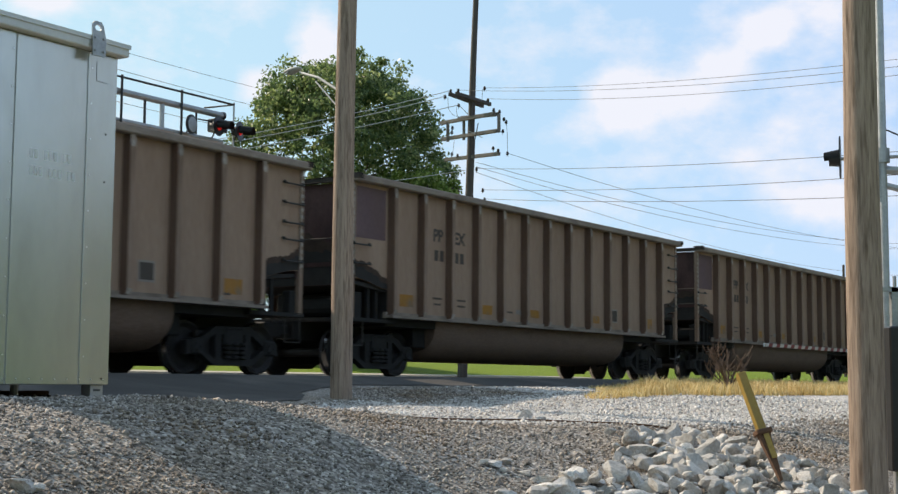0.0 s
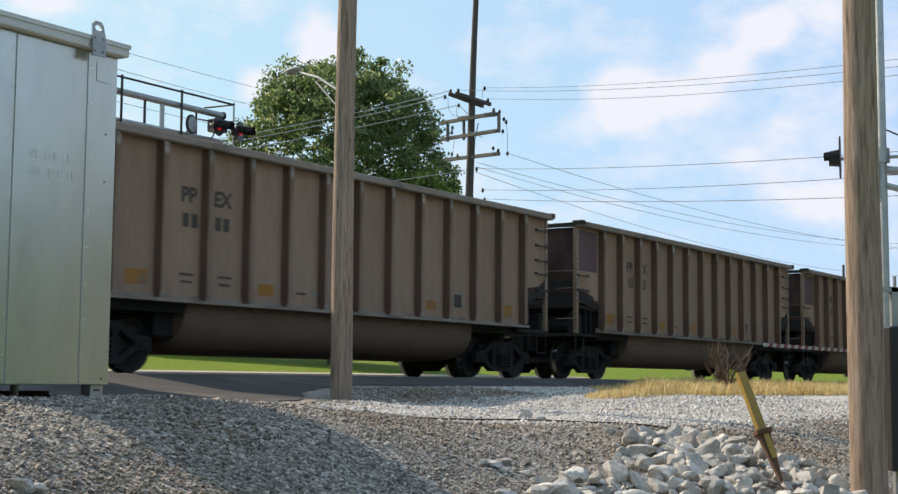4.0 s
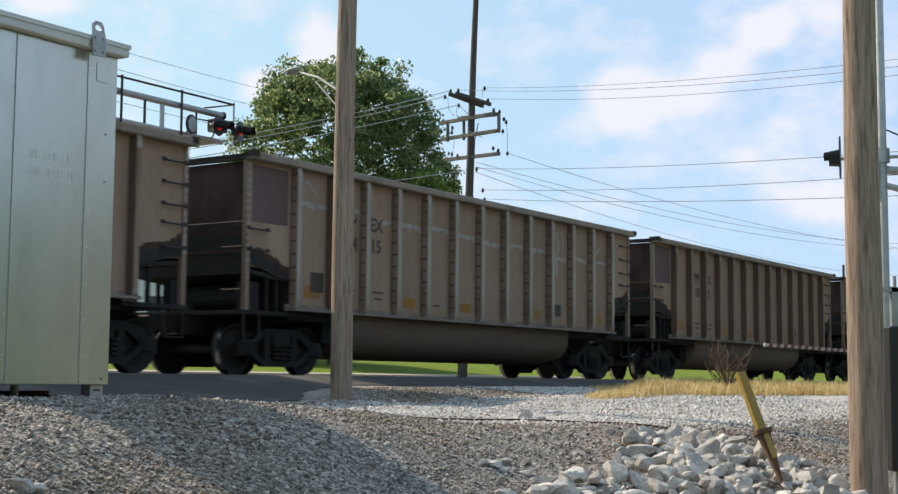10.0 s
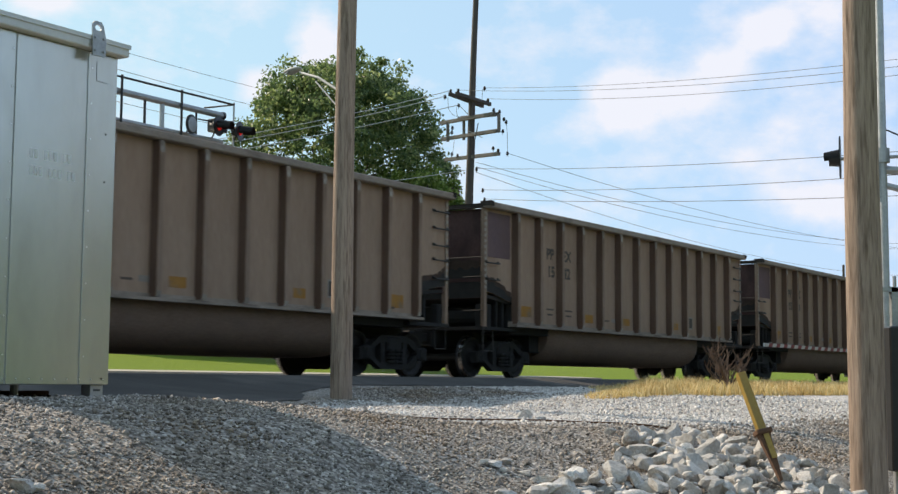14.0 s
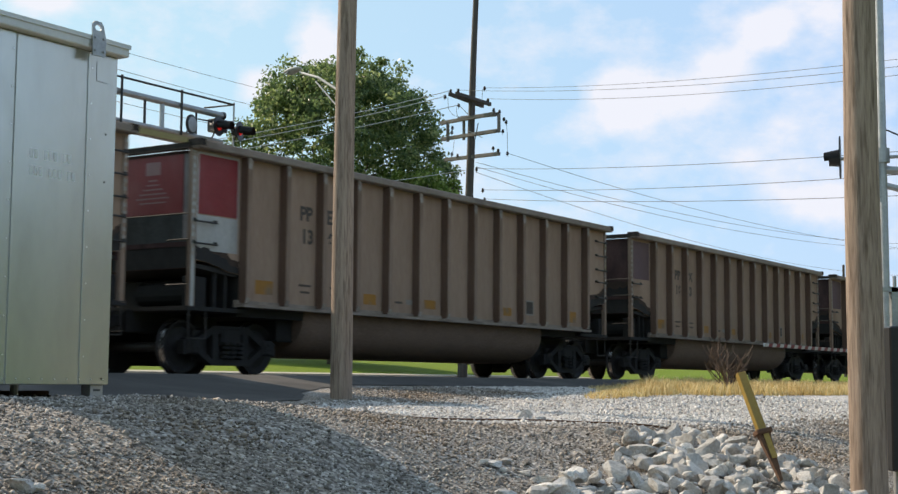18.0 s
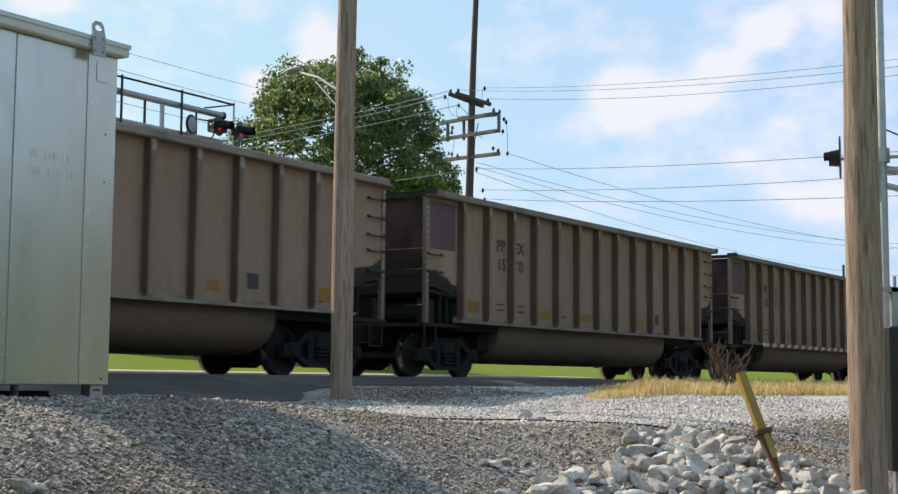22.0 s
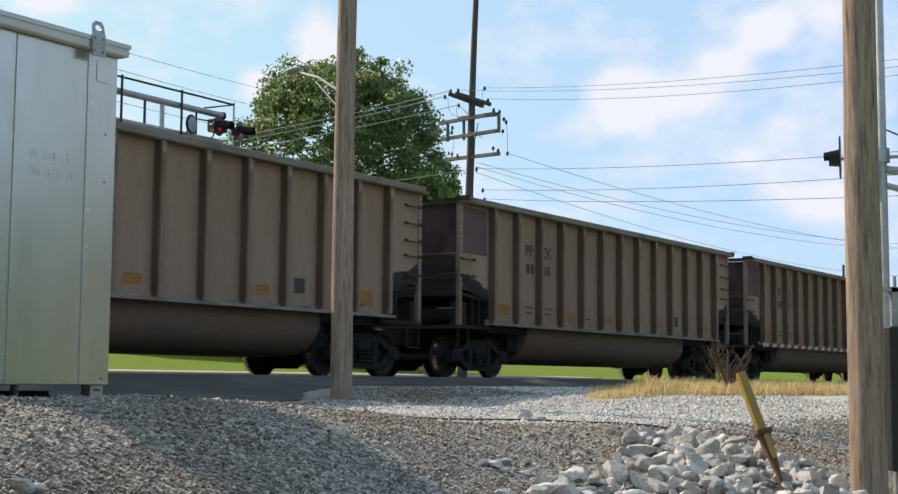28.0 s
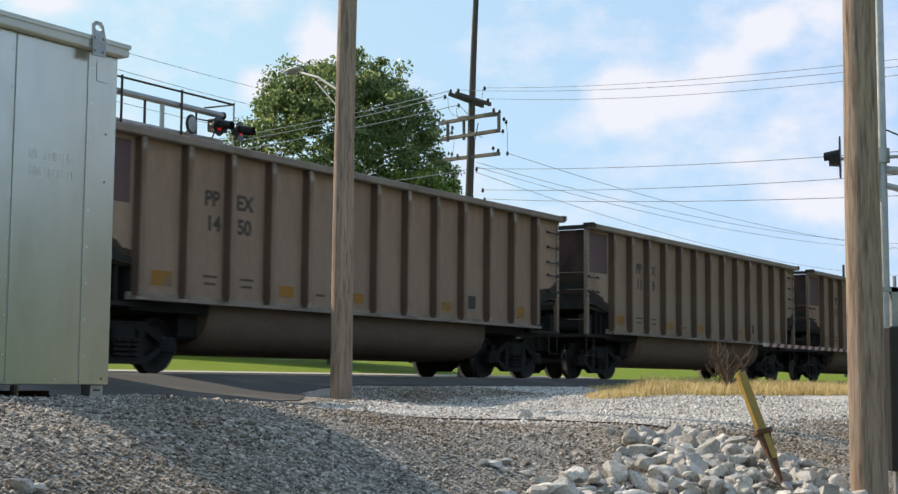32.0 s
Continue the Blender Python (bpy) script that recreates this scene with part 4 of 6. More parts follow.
        part("air_hose", bm, M["iron"], car)
        # truck
        xt = flip * TRUCK
        tk = part("truck", box(B(), xt - 0.24, xt + 0.24, -1.12, 1.12, 0.46, 0.80, bevel=0.04), M["under"], car)
        # filler plates added behind the side frames to darken their windows
        for sy in (-1, 1):
            part("frame_backing", box(B(), xt - 0.78, xt + 0.78, sy * 0.89, sy * 0.935, 0.24, 0.74, bevel=0.01), M["soot"], tk)
        part("centre_plate", box(B(), xt - 0.3, xt + 0.3, -0.5, 0.5, 0.78, 1.04, bevel=0.03), M["under"], tk)
        for sy in (-1, 1):
            bm = B()
            top = [(-1.14, 0.56), (-0.78, 0.62), (-0.44, 0.82), (0.44, 0.82), (0.78, 0.62), (1.14, 0.56)]
            low = [(1.14, 0.44), (0.80, 0.46), (0.46, 0.26), (-0.46, 0.26), (-0.80, 0.46), (-1.14, 0.44)]
            extrude_poly(bm, [(xt + p[0], p[1]) for p in top + [(p[0], p[1] - 0.13) for p in top[::-1]]], "y", sy * 1.02 - 0.07, sy * 1.02 + 0.07)
            extrude_poly(bm, [(xt + p[0], p[1]) for p in low + [(p[0], p[1] - 0.11) for p in low[::-1]]], "y", sy * 1.02 - 0.075, sy * 1.02 + 0.075)
            for dx in (-0.37, 0.37):
                box(bm, xt + dx - 0.07, xt + dx + 0.07, sy * 1.02 - 0.065, sy * 1.02 + 0.065, 0.20, 0.78)
            for dx in (-0.92, 0.92):
                box(bm, xt + dx - 0.15, xt + dx + 0.15, sy * 1.02 - 0.11, sy * 1.02 + 0.11, 0.33, 0.60, bevel=0.03)
            sf = part("side_frame", bm, M["under"], tk)
            for dx in (-0.17, 0.0, 0.17):
                bm = B()
                for k in range(4):
                    bmesh.ops.create_cone(bm, cap_ends=True, segments=10, radius1=0.072, radius2=0.072, depth=0.045, matrix=pose(xt + dx, sy * 1.12, 0.30 + k * 0.075))
                part("spring", bm, M["under"], tk)
        for dx in (-BASE, BASE):
            ax = part("wheelset", rod(B(), (0, -0.98, 0), (0, 0.98, 0), 0.085, seg=12), M["wheel"], car)
            ax.matrix_basis = pose(xt + dx, 0, 0.457)
            for sy in (-1, 1):
                key = "wheel"
                if key not in PARTS:
                    w = part("wheel", wheel_mesh(), M["wheel"], ax)
                    w.data.materials.append(M["tread"])
                    for f in w.data.polygons:
                        c = f.center
                        r = math.hypot(c.x, c.z)
                        if 0.44 < r < 0.47 and abs(f.normal.y) < 0.5:
                            f.material_index = 1
                    PARTS[key] = w
                else:
                    w = shared("wheel", PARTS[key], ax, Matrix())
                w.matrix_basis = pose(0, sy * 0.77, 0, 0, 0, 0 if sy < 0 else 180)
                capb = B()
                rod(capb, (0, sy * 0.98, 0), (0, sy * 1.15, 0), 0.10, seg=10)
                for k in range(3):
                    an = k * 2.0944
                    rod(capb, (0.055 * math.cos(an), sy * 1.15, 0.055 * math.sin(an)), (0.055 * math.cos(an), sy * 1.165, 0.055 * math.sin(an)), 0.016, seg=6)
                part("bearing_cap", capb, M["under"], ax)
    # the rounded tub slung between the trucks
    bm = B()
    ring = []
    prof = [(1.36, FLOOR + 0.02), (1.38, 1.0), (1.36, 0.80), (1.28, 0.62), (1.12, 0.46), (0.88, 0.37), (0.5, 0.34)]
    prof = [(-y, z) for y, z in prof] + [(y, z) for y, z in prof[::-1]]
    for x, k, lift in ((-4.34, 0.94, 0.16), (-4.22, 0.985, 0.04), (-4.05, 1.0, 0.0), (4.05, 1.0, 0.0), (4.22, 0.985, 0.04), (4.34, 0.94, 0.16)):
        ring.append([bm.verts.new((x, y * k, z + lift * max(0, (FLOOR - z)) / FLOOR * 1.2)) for y, z in prof])
    for a, b in zip(ring, ring[1:]):
        for k in range(len(prof) - 1):
            bm.faces.new((a[k], a[k + 1], b[k + 1], b[k]))
    bm.faces.new(ring[0])
    bm.faces.new(ring[-1][::-1])
    bmesh.ops.recalc_face_normals(bm, faces=bm.faces[:])
    t = part("tub", bm, M["tub"], car, smooth=True)
    t.data.set_sharp_from_angle(angle=radians(40))
    part("centre_sill", box(B(), -6.1, 6.1, -1.30, 1.30, 0.98, FLOOR + 0.03), M["under"], car)
    for flip in (-1, 1):
        bm = box(B(), flip * 4.2, flip * 4.75, -1.05, 1.05, 0.62, 1.0, bevel=0.03)
        part("tub_bulkhead", bm, M["under"], car)
    # coal in the bin, below the chord
    bm = box(B(), -HALF + 0.15, HALF - 0.15, -PANEL + 0.03, PANEL - 0.03, 3.25, 3.42)
    part("coal_load", bm, M["lading"], car)
    # marks
    for x, w, h, z, mk in ((-5.55, 0.46, 0.24, 1.50, "yellow"), (-2.5, 0.40, 0.20, 1.46, "yellow"), (-0.45, 0.40, 0.18, 1.46, "yellow"), (2.6, 0.34, 0.18, 1.46, "yellow"), (5.55, 0.5, 0.26, 1.47, "yellow")):
        part("yellow_mark", box(B(), x - w / 2, x + w / 2, -PANEL - 0.005, -PANEL - 0.002, z - h / 2, z + h / 2), M[mk], car)
    part("data_plate", box(B(), 3.40, 3.76, -PANEL - 0.006, -PANEL - 0.002, 1.42, 1.76), M["white_mark"], car, "white-edged dark square plate")
    part("data_plate_field", box(B(), 3.435, 3.725, -PANEL - 0.009, -PANEL - 0.006, 1.455, 1.725), M["letter"], car)
    for x, z, w in ((-4.45, 1.60, 0.34), (-4.45, 1.48, 0.26), (-3.55, 1.60, 0.34), (-3.55, 1.48, 0.28), (-1.55, 1.45, 0.25), (5.3, 1.34, 0.42)):
        part("small_stencil", box(B(), x - w / 2, x + w / 2, -PANEL - 0.006, -PANEL - 0.002, z - 0.02, z + 0.02), M["faint"], car)
    part("pale_stencil", box(B(), -1.3, -1.05, -PANEL - 0.006, -PANEL - 0.002, 1.42, 1.52), M["white_mark"], car)
    if ladder:
        for i in (0, 1, 2, 3) if not streaks else range(0, 13):
            bm = B()
            xr = (i - 6) * RIB
            comb = [(-PANEL - 0.02, 1.3), (-PANEL - 0.035, 1.3)]
            for k in range(10):
                z = FLOOR + 0.28 + k * 0.235
                comb += [(-PANEL - 0.035, z), (-FACE + 0.03, z), (-FACE + 0.03, z + 0.035), (-PANEL - 0.035, z + 0.035)]
            comb += [(-PANEL - 0.035, 3.6), (-PANEL - 0.02, 3.6)]
            extrude_poly(bm, comb, "x", xr - 0.066, xr - 0.061)
            part("rib_slot", bm, M["rib_dark"], car)
    if ladder:
        part("dark_plate", box(B(), -5.62, -5.24, -PANEL - 0.009, -PANEL - 0.0055, 1.50, 1.86), M["letter"], car)
    if streaks:
        rnd = random.Random(4)
        for i in range(12):
            x0 = (i - 6) * RIB + 0.07
            zc = 3.06 - 0.022 * i + 0.05 * math.sin(i * 1.9)
            n = 14
            w = 0.03 + 0.05 * abs(math.sin(i * 1.3 + 0.6))
            up = [(x0 + 0.88 * k / n, zc + 0.03 * rnd.random() + w * (1 - 0.6 * k / n)) for k in range(n + 1)]
            lo = [(x0 + 0.88 * k / n, zc - 0.015 - 0.09 * rnd.random() ** 3) for k in range(n + 1)]
            bm = extrude_poly(B(), lo + up[::-1], "y", -PANEL - 0.004, -PANEL - 0.001)
            part("bright_scrape", bm, M["scrape"], car)
        # looping and falling scrapes here and there
        for pts, wd in ((((-5.95, 3.5), (-5.7, 3.46), (-5.5, 3.3), (-5.42, 3.1)), 0.03), (((-4.95, 3.52), (-4.6, 3.5), (-4.4, 3.36), (-4.3, 3.12)), 0.035), (((-4.85, 2.98), (-4.6, 2.94), (-4.3, 2.98)), 0.04),
                        (((3.55, 3.44), (3.62, 3.1), (3.5, 2.75), (3.56, 2.4)), 0.06), (((3.78, 3.5), (3.84, 3.2), (3.8, 2.9)), 0.03), (((5.35, 2.85), (5.55, 3.1), (5.85, 3.3)), 0.045), (((2.3, 3.3), (2.36, 3.0), (2.3, 2.8)), 0.025)):
            line = []
            for (xa, za), (xb, zb) in zip(pts, pts[1:]):
                line += [(xa + (xb - xa) * q / 4, za + (zb - za) * q / 4) for q in range(4)]
            line.append(pts[-1])
            steep = abs(pts[-1][1] - pts[0][1]) > abs(pts[-1][0] - pts[0][0])
            one, two = [], []
            for x, z in line:
                d0, d1 = wd * (0.4 + 0.8 * rnd.random()), wd * (0.4 + 0.8 * rnd.random())
                one.append((x - d0, z) if steep else (x, z - d0))
                two.append((x + d1, z) if steep else (x, z + d1))
            part("bright_scrape", extrude_poly(B(), one + two[::-1], "y", -PANEL - 0.0065, -PANEL - 0.0045), M["scrape"], car)
    elif ladder:
        for xa, xb, z in ((-5.85, -5.42, 3.12), (-4.98, -4.62, 3.06)):
            part("bright_scrape", box(B(), xa, xb, -PANEL - 0.004, -PANEL - 0.001, z, z + 0.035), M["scrape"], car)
    return car


PARTS = {}
SIDE = pose(0, 0, 0, 90, 0, 0)          # lettering stands upright on the near side


def letter_car(car, digits, mat):
    """Reporting mark and number, parted by the third rib."""
    y = -PANEL - 0.003
    for tx, x in (("PP", -4.44), ("EX", -3.64)):
        sign("reporting_mark", tx, 0.35, M[mat], car, pose(x, y, 2.88) @ SIDE)
    for tx, x in ((digits[0], -4.40), (digits[1], -3.64)):
        if tx:
            sign("car_number", tx, 0.35, M[mat], car, pose(x, y, 2.47) @ SIDE)
        else:
            for dx in (-0.1, 0.1):
                part("car_number", box(B(), x + dx - 0.07, x + dx + 0.07, y - 0.003, y, 2.37, 2.59), M[mat], car)


NUMBERS = {0: ("13", "35"), 1: ("16", "47"), 2: ("10", "53"), 5: ("10", ""), 6: ("16", "83"), 7: ("10", "95"), 8: ("14", "15"), 9: ("15", "13"), 10: ("15", ""), 11: ("15", "42"), 12: ("14", "48"), 14: ("16", "83"),
           15: ("13", "65"), 16: ("12", "45"), 17: ("12", "44"), 18: ("15", "60"), 19: ("10", "02"), 20: ("14", "22"), 21: ("14", "20"), 24: ("15", "07"), 25: ("13", "92"), 26: ("11", "69"), 27: ("14", "50")}
GREY_LABEL = "dusty taupe aluminium coal gondola with tall side ribs"
KINDS = {8: "streaked", 16: "ladder", 15: "red"}
CARS = {}


def make_train():
    base = make_car(GREY_LABEL)
    first, last = -4, 29
    for k in range(first, last + 1):
        kind = KINDS.get(k)
        if kind == "streaked":
            car = make_car("dusty coal gondola with pale scraped sides and slotted ribs", ladder=True, streaks=True)
        elif kind == "ladder":
            car = make_car("dusty coal gondola with bright slotted ribs near one end", ladder=True)
        elif k in (17, 26):
            car = make_car("cleaner pale taupe steel coal gondola with faded black lettering", body="car_pale", ribs="car_rib_pale")
        elif kind == "red":
            car = make_car("taupe coal gondola with fresh red and white end panels", plum="car_red")
            # white sheets below the red ones
            part("white_panel", box(B(), -6.25, -HALF + 0.13, -PANEL - 0.005, -PANEL - 0.002, 2.02, 2.60), M["car_white"], car)
            for xa, xb, za, zb in ((-6.28, -6.25, 2.60, TOP - 0.17), (-HALF + 0.13, -HALF + 0.16, 2.60, TOP - 0.17), (-6.28, -HALF + 0.16, TOP - 0.2, TOP - 0.16)):
                part("white_border", box(B(), min(xa, xb), max(xa, xb), -PANEL - 0.009, -PANEL - 0.0065, za, zb), M["car_white"], car)
            part("white_corner", box(B(), -HALF + 0.09, -HALF + 0.005, -PANEL - 0.02, -PANEL - 0.0165, 1.1, TOP - 0.16), M["car_white"], car)
            x0 = -HALF + 0.11
            part("red_end_panel", box(B(), x0 - 0.014, x0 - 0.008, -1.14, 0.27, 2.64, TOP - 0.19), M["car_red"], car)
            part("grey_end_panel", box(B(), x0 - 0.012, x0 - 0.008, -1.3, 0.55, 2.16, 2.62), M["end_grey"], car)
            for ya, yb in ((-1.34, -1.16), (0.29, 0.50)):
                part("white_end_edge", box(B(), x0 - 0.016, x0 - 0.013, ya, yb, 2.2, TOP - 0.19), M["end_pale"], car)
            part("white_emblem", box(B(), x0 - 0.018, x0 - 0.0145, -0.62, -0.28, 3.30, 3.52), M["faded_white"], car)
            for i, w in enumerate((0.22, 0.3, 0.45, 0.62, 0.75, 0.6)):
                z = 3.20 - i * 0.075
                part("white_line_of_writing", box(B(), x0 - 0.018, x0 - 0.0145, -0.45 - w / 2, -0.45 + w / 2, z, z + 0.022), M["faded_white"], car)
        elif k == first:
            car = base
        else:
            car = copy_thing(base, Matrix())
        CARS[k] = car
    for k, car in CARS.items():
        letter_car(car, NUMBERS.get(k, ("", "")), "letter")


make_train()


def travelled(t):
    """Metres the train's reference end has come past the plan's origin by t seconds."""
    return 5.36232e-05 * t ** 3 - 1.67927e-02 * t * t + 14.43005 * t + 3.995


def car_pose(k, t):
    p = MID + TD * (travelled(t) - HALF - PITCH * k)
    return pose(p.x, p.y, RAIL, 0, 0, 90 - TRACK_DEG)


# ---------------------------------------------------------------- things beside the line
def make_relay_house():
    """Aluminium signal house; its front runs along the line."""
    c = Vector((-2.463, 10.104, 0))
    e = thing("relay_house", Matrix.Translation(c) @ pose(0, 0, 0, 0, 0, 90 - TRACK_DEG), "pale mill-finish aluminium signal relay house on short legs", "signal house")
    LEN, DEP, z0, z1 = 1.65, 2.0, 1.165, 3.57
    part("wall", box(B(), -LEN, 0, 0, DEP, z0, z1, bevel=0.006), M["box"], e)
    # front sheets stand a little proud, with dark joints between
    for a, b in ((-LEN + 0.02, -0.926), (-0.914, -0.288), (-0.276, -0.002)):
        part("front_sheet", box(B(), a, b, -0.012, 0.0, z0 + 0.004, z1 - 0.01, bevel=0.003), M["box"], e)
    for x in (-0.92, -0.282):
        part("joint", box(B(), x - 0.006, x + 0.006, -0.009, 0.002, z0 + 0.005, z1 - 0.01), M["joint"], e)
    bm = box(B(), -LEN - 0.08, 0.045, -0.085, DEP + 0.08, z1, z1 + 0.085, bevel=0.008)
    part("roof", bm, M["roof_sheet"], e)
    part("roof_lip", box(B(), -LEN - 0.09, 0.05, -0.095, -0.086, z1 + 0.058, z1 + 0.09), M["roof_sheet"], e)
    # lifting lug: a bolted plate with an eye
    bm = B()
    xs, zb = -0.275, z1 - 0.055
    out = [(-0.06, 0.0), (0.06, 0.0), (0.062, 0.13), (0.036, 0.225), (0.014, 0.25), (-0.045, 0.25), (-0.066, 0.23), (-0.064, 0.16)]
    hole = [(-0.014 + 0.032 * math.cos(6.28319 * k / 16), 0.203 + 0.022 * math.sin(6.28319 * k / 16)) for k in range(16)]
    v0 = [bm.verts.new((xs + p[0], -0.112, zb + p[1])) for p in out]
    h0 = [bm.verts.new((xs + p[0], -0.112, zb + p[1])) for p in hole]
    es = [bm.edges.new((v0[i], v0[(i + 1) % len(v0)])) for i in range(len(v0))] + [bm.edges.new((h0[i], h0[(i + 1) % 16])) for i in range(16)]
    bmesh.ops.triangle_fill(bm, edges=es, use_beauty=True)
    r = bmesh.ops.extrude_face_region(bm, geom=bm.faces[:])
    for v in [g for g in r["geom"] if isinstance(g, bmesh.types.BMVert)]:
        v.co.y += 0.014
    bmesh.ops.recalc_face_normals(bm, faces=bm.faces[:])
    lug = part("lifting_lug", bm, M["galv"], e, "grey bolted steel lifting lug")
    for dx, dz in ((-0.04, 0.035), (0.04, 0.035), (-0.04, 0.13), (0.04, 0.13)):
        part("bolt", rod(B(), (xs + dx, -0.112, zb + dz), (xs + dx, -0.122, zb + dz), 0.008, seg=6), M["galv"], lug)
    # outline of a small removed plate below the lug
    part("plate_scar", box(B(), -0.205, -0.201, -0.014, -0.0125, z1 - 0.21, z1 - 0.07), M["seam"], e)
    part("plate_scar", box(B(), -0.205, -0.10, -0.014, -0.0125, z1 - 0.214, z1 - 0.21), M["seam"], e)
    for x, z in ((-0.10, 2.63), (-0.10, 2.98), (-0.07, 1.21)):
        part("screw", rod(B(), (x, -0.012, z), (x, -0.018, z), 0.007, seg=8), M["iron"], e)
    # pale stencilled lines that have worn away
    for z, row in ((2.72, (0, 1, 3, 4, 5, 7, 8)), (2.60, (0, 1, 2, 4, 5, 6, 8, 9))):
        for k in row:
            xa = -0.78 + k * 0.042
            part("worn_stencil", box(B(), xa, xa + 0.026, -0.0145, -0.0125, z, z + 0.062), M["stencil"], e)
    # rivets along the foot and the joints
    for k in range(15):
        part("rivet", rod(B(), (-1.6 + k * 0.11, -0.012, z0 + 0.04), (-1.6 + k * 0.11, -0.017, z0 + 0.04), 0.006, seg=6), M["box_trim"], e)
    for x in (-0.95, -0.245):
        for k in range(9):
            part("rivet", rod(B(), (x, -0.012, z0 + 0.2 + k * 0.26), (x, -0.016, z0 + 0.2 + k * 0.26), 0.006, seg=6), M["box_trim"], e)
    for x in (-0.07, -1.56):
        for y in (0.08, DEP - 0.08):
            xl = x if y < 1 else x - 0.06
            leg = box(B(), xl - 0.06, xl + 0.06, y - 0.05, y + 0.05, 0.95, z0, bevel=0.004)
            part("leg", leg, M["box_trim"], e)
    for x in (-0.07,):
        part("anchor_slot", box(B(), x - 0.035, x + 0.03, 0.027, 0.031, z0 - 0.045, z0 - 0.03), M["seam"], e)
    for x in (-0.5, -0.9):
        part("conduit", rod(B(), (x, 0.4, 1.0), (x, 0.4, z0), 0.03), M["galv"], e)
    part("skid", box(B(), -LEN + 0.1, -0.1, 0.5, 0.62, 1.03, 1.12), M["rust"], e)
    return e


make_relay_house()


def pole_mesh(h, r0, r1, seed, bend=0.03, lean=0.0):
    bm = B()
    seg, n = 20, 24
    rings = []
    for i in range(n + 1):
        t = i / n
        r = r0 + (r1 - r0) * t
        ox, oy = lean * t + bend * noise.noise(Vector((t * 2.2, seed, 0))), bend * noise.noise(Vector((t * 2.2, seed, 7)))
        rings.append([bm.verts.new((ox + r * (1 + 0.03 * noise.noise(Vector((math.cos(a) * 2, math.sin(a) * 2, t * 3 + seed)))) * math.cos(a),
                                    oy + r * (1 + 0.03 * noise.noise(Vector((math.cos(a) * 2, math.sin(a) * 2, t * 3 + seed)))) * math.sin(a), h * t)) for a in [6.28319 * k / seg for k in range(seg)]])
    for a, b in zip(rings, rings[1:]):
        for k in range(seg):
            bm.faces.new((a[k], a[(k + 1) % seg], b[(k + 1) % seg], b[k]))
    bm.faces.new(rings[-1])
    return bm


def make_lamp_pole():
    x, y = -1.37, 17.95
    z = ground_z(x, y) - 0.15
    e = thing("street_lamp_pole", pose(x, y, z), "weathered wooden utility pole carrying a street lamp", "utility pole")
    part("pole", pole_mesh(9.5, 0.143, 0.112, 2, 0.05), M["pole"], e, smooth=True)
    hx, hy, hz = -0.83, 1.19, 5.55 - z
    bm = tube(B(), [(-0.04, 0.1, 4.98 - z), (hx * 0.5, hy * 0.5, 5.30 - z), (hx * 0.85, hy * 0.85, 5.46 - z)], 0.017, 8)
    part("lamp_arm", bm, M["lamp_grey"], e)
    bm = tube(B(), [(-0.04, 0.1, 4.72 - z), (hx * 0.55, hy * 0.55, 5.26 - z)], 0.010, 6)
    part("arm_brace", bm, M["lamp_grey"], e)
    d = Vector((hx, hy, 0)).normalized()
    bm = B()
    m = Matrix.Translation((hx, hy, hz - 0.02)) @ pose(0, 0, 0, 0, 0, math.degrees(math.atan2(d.y, d.x)))
    bmesh.ops.create_uvsphere(bm, u_segments=16, v_segments=8, radius=1.0, matrix=m @ Matrix.Diagonal((0.22, 0.085, 0.036, 1)))
    part("lamp_head", bm, M["lamp_grey"], e, smooth=True)
    bm = B()
    bmesh.ops.create_uvsphere(bm, u_segments=14, v_segments=7, radius=1.0, matrix=m @ Matrix.Translation((0.04, 0, -0.025)) @ Matrix.Diagonal((0.12, 0.07, 0.025, 1)))
    part("lens", bm, M["concrete"], e, smooth=True)
    return e


make_lamp_pole()


def make_near_pole():
    x, y = 3.216, 10.73
    z = ground_z(x, y) - 0.3
    e = thing("wooden_pole", pose(x, y, z), "stout weathered wooden utility pole, close by", "utility pole")
    part("pole", pole_mesh(9.0, 0.143, 0.106, 9, 0.03), M["pole"], e, smooth=True)
    return e


make_near_pole()


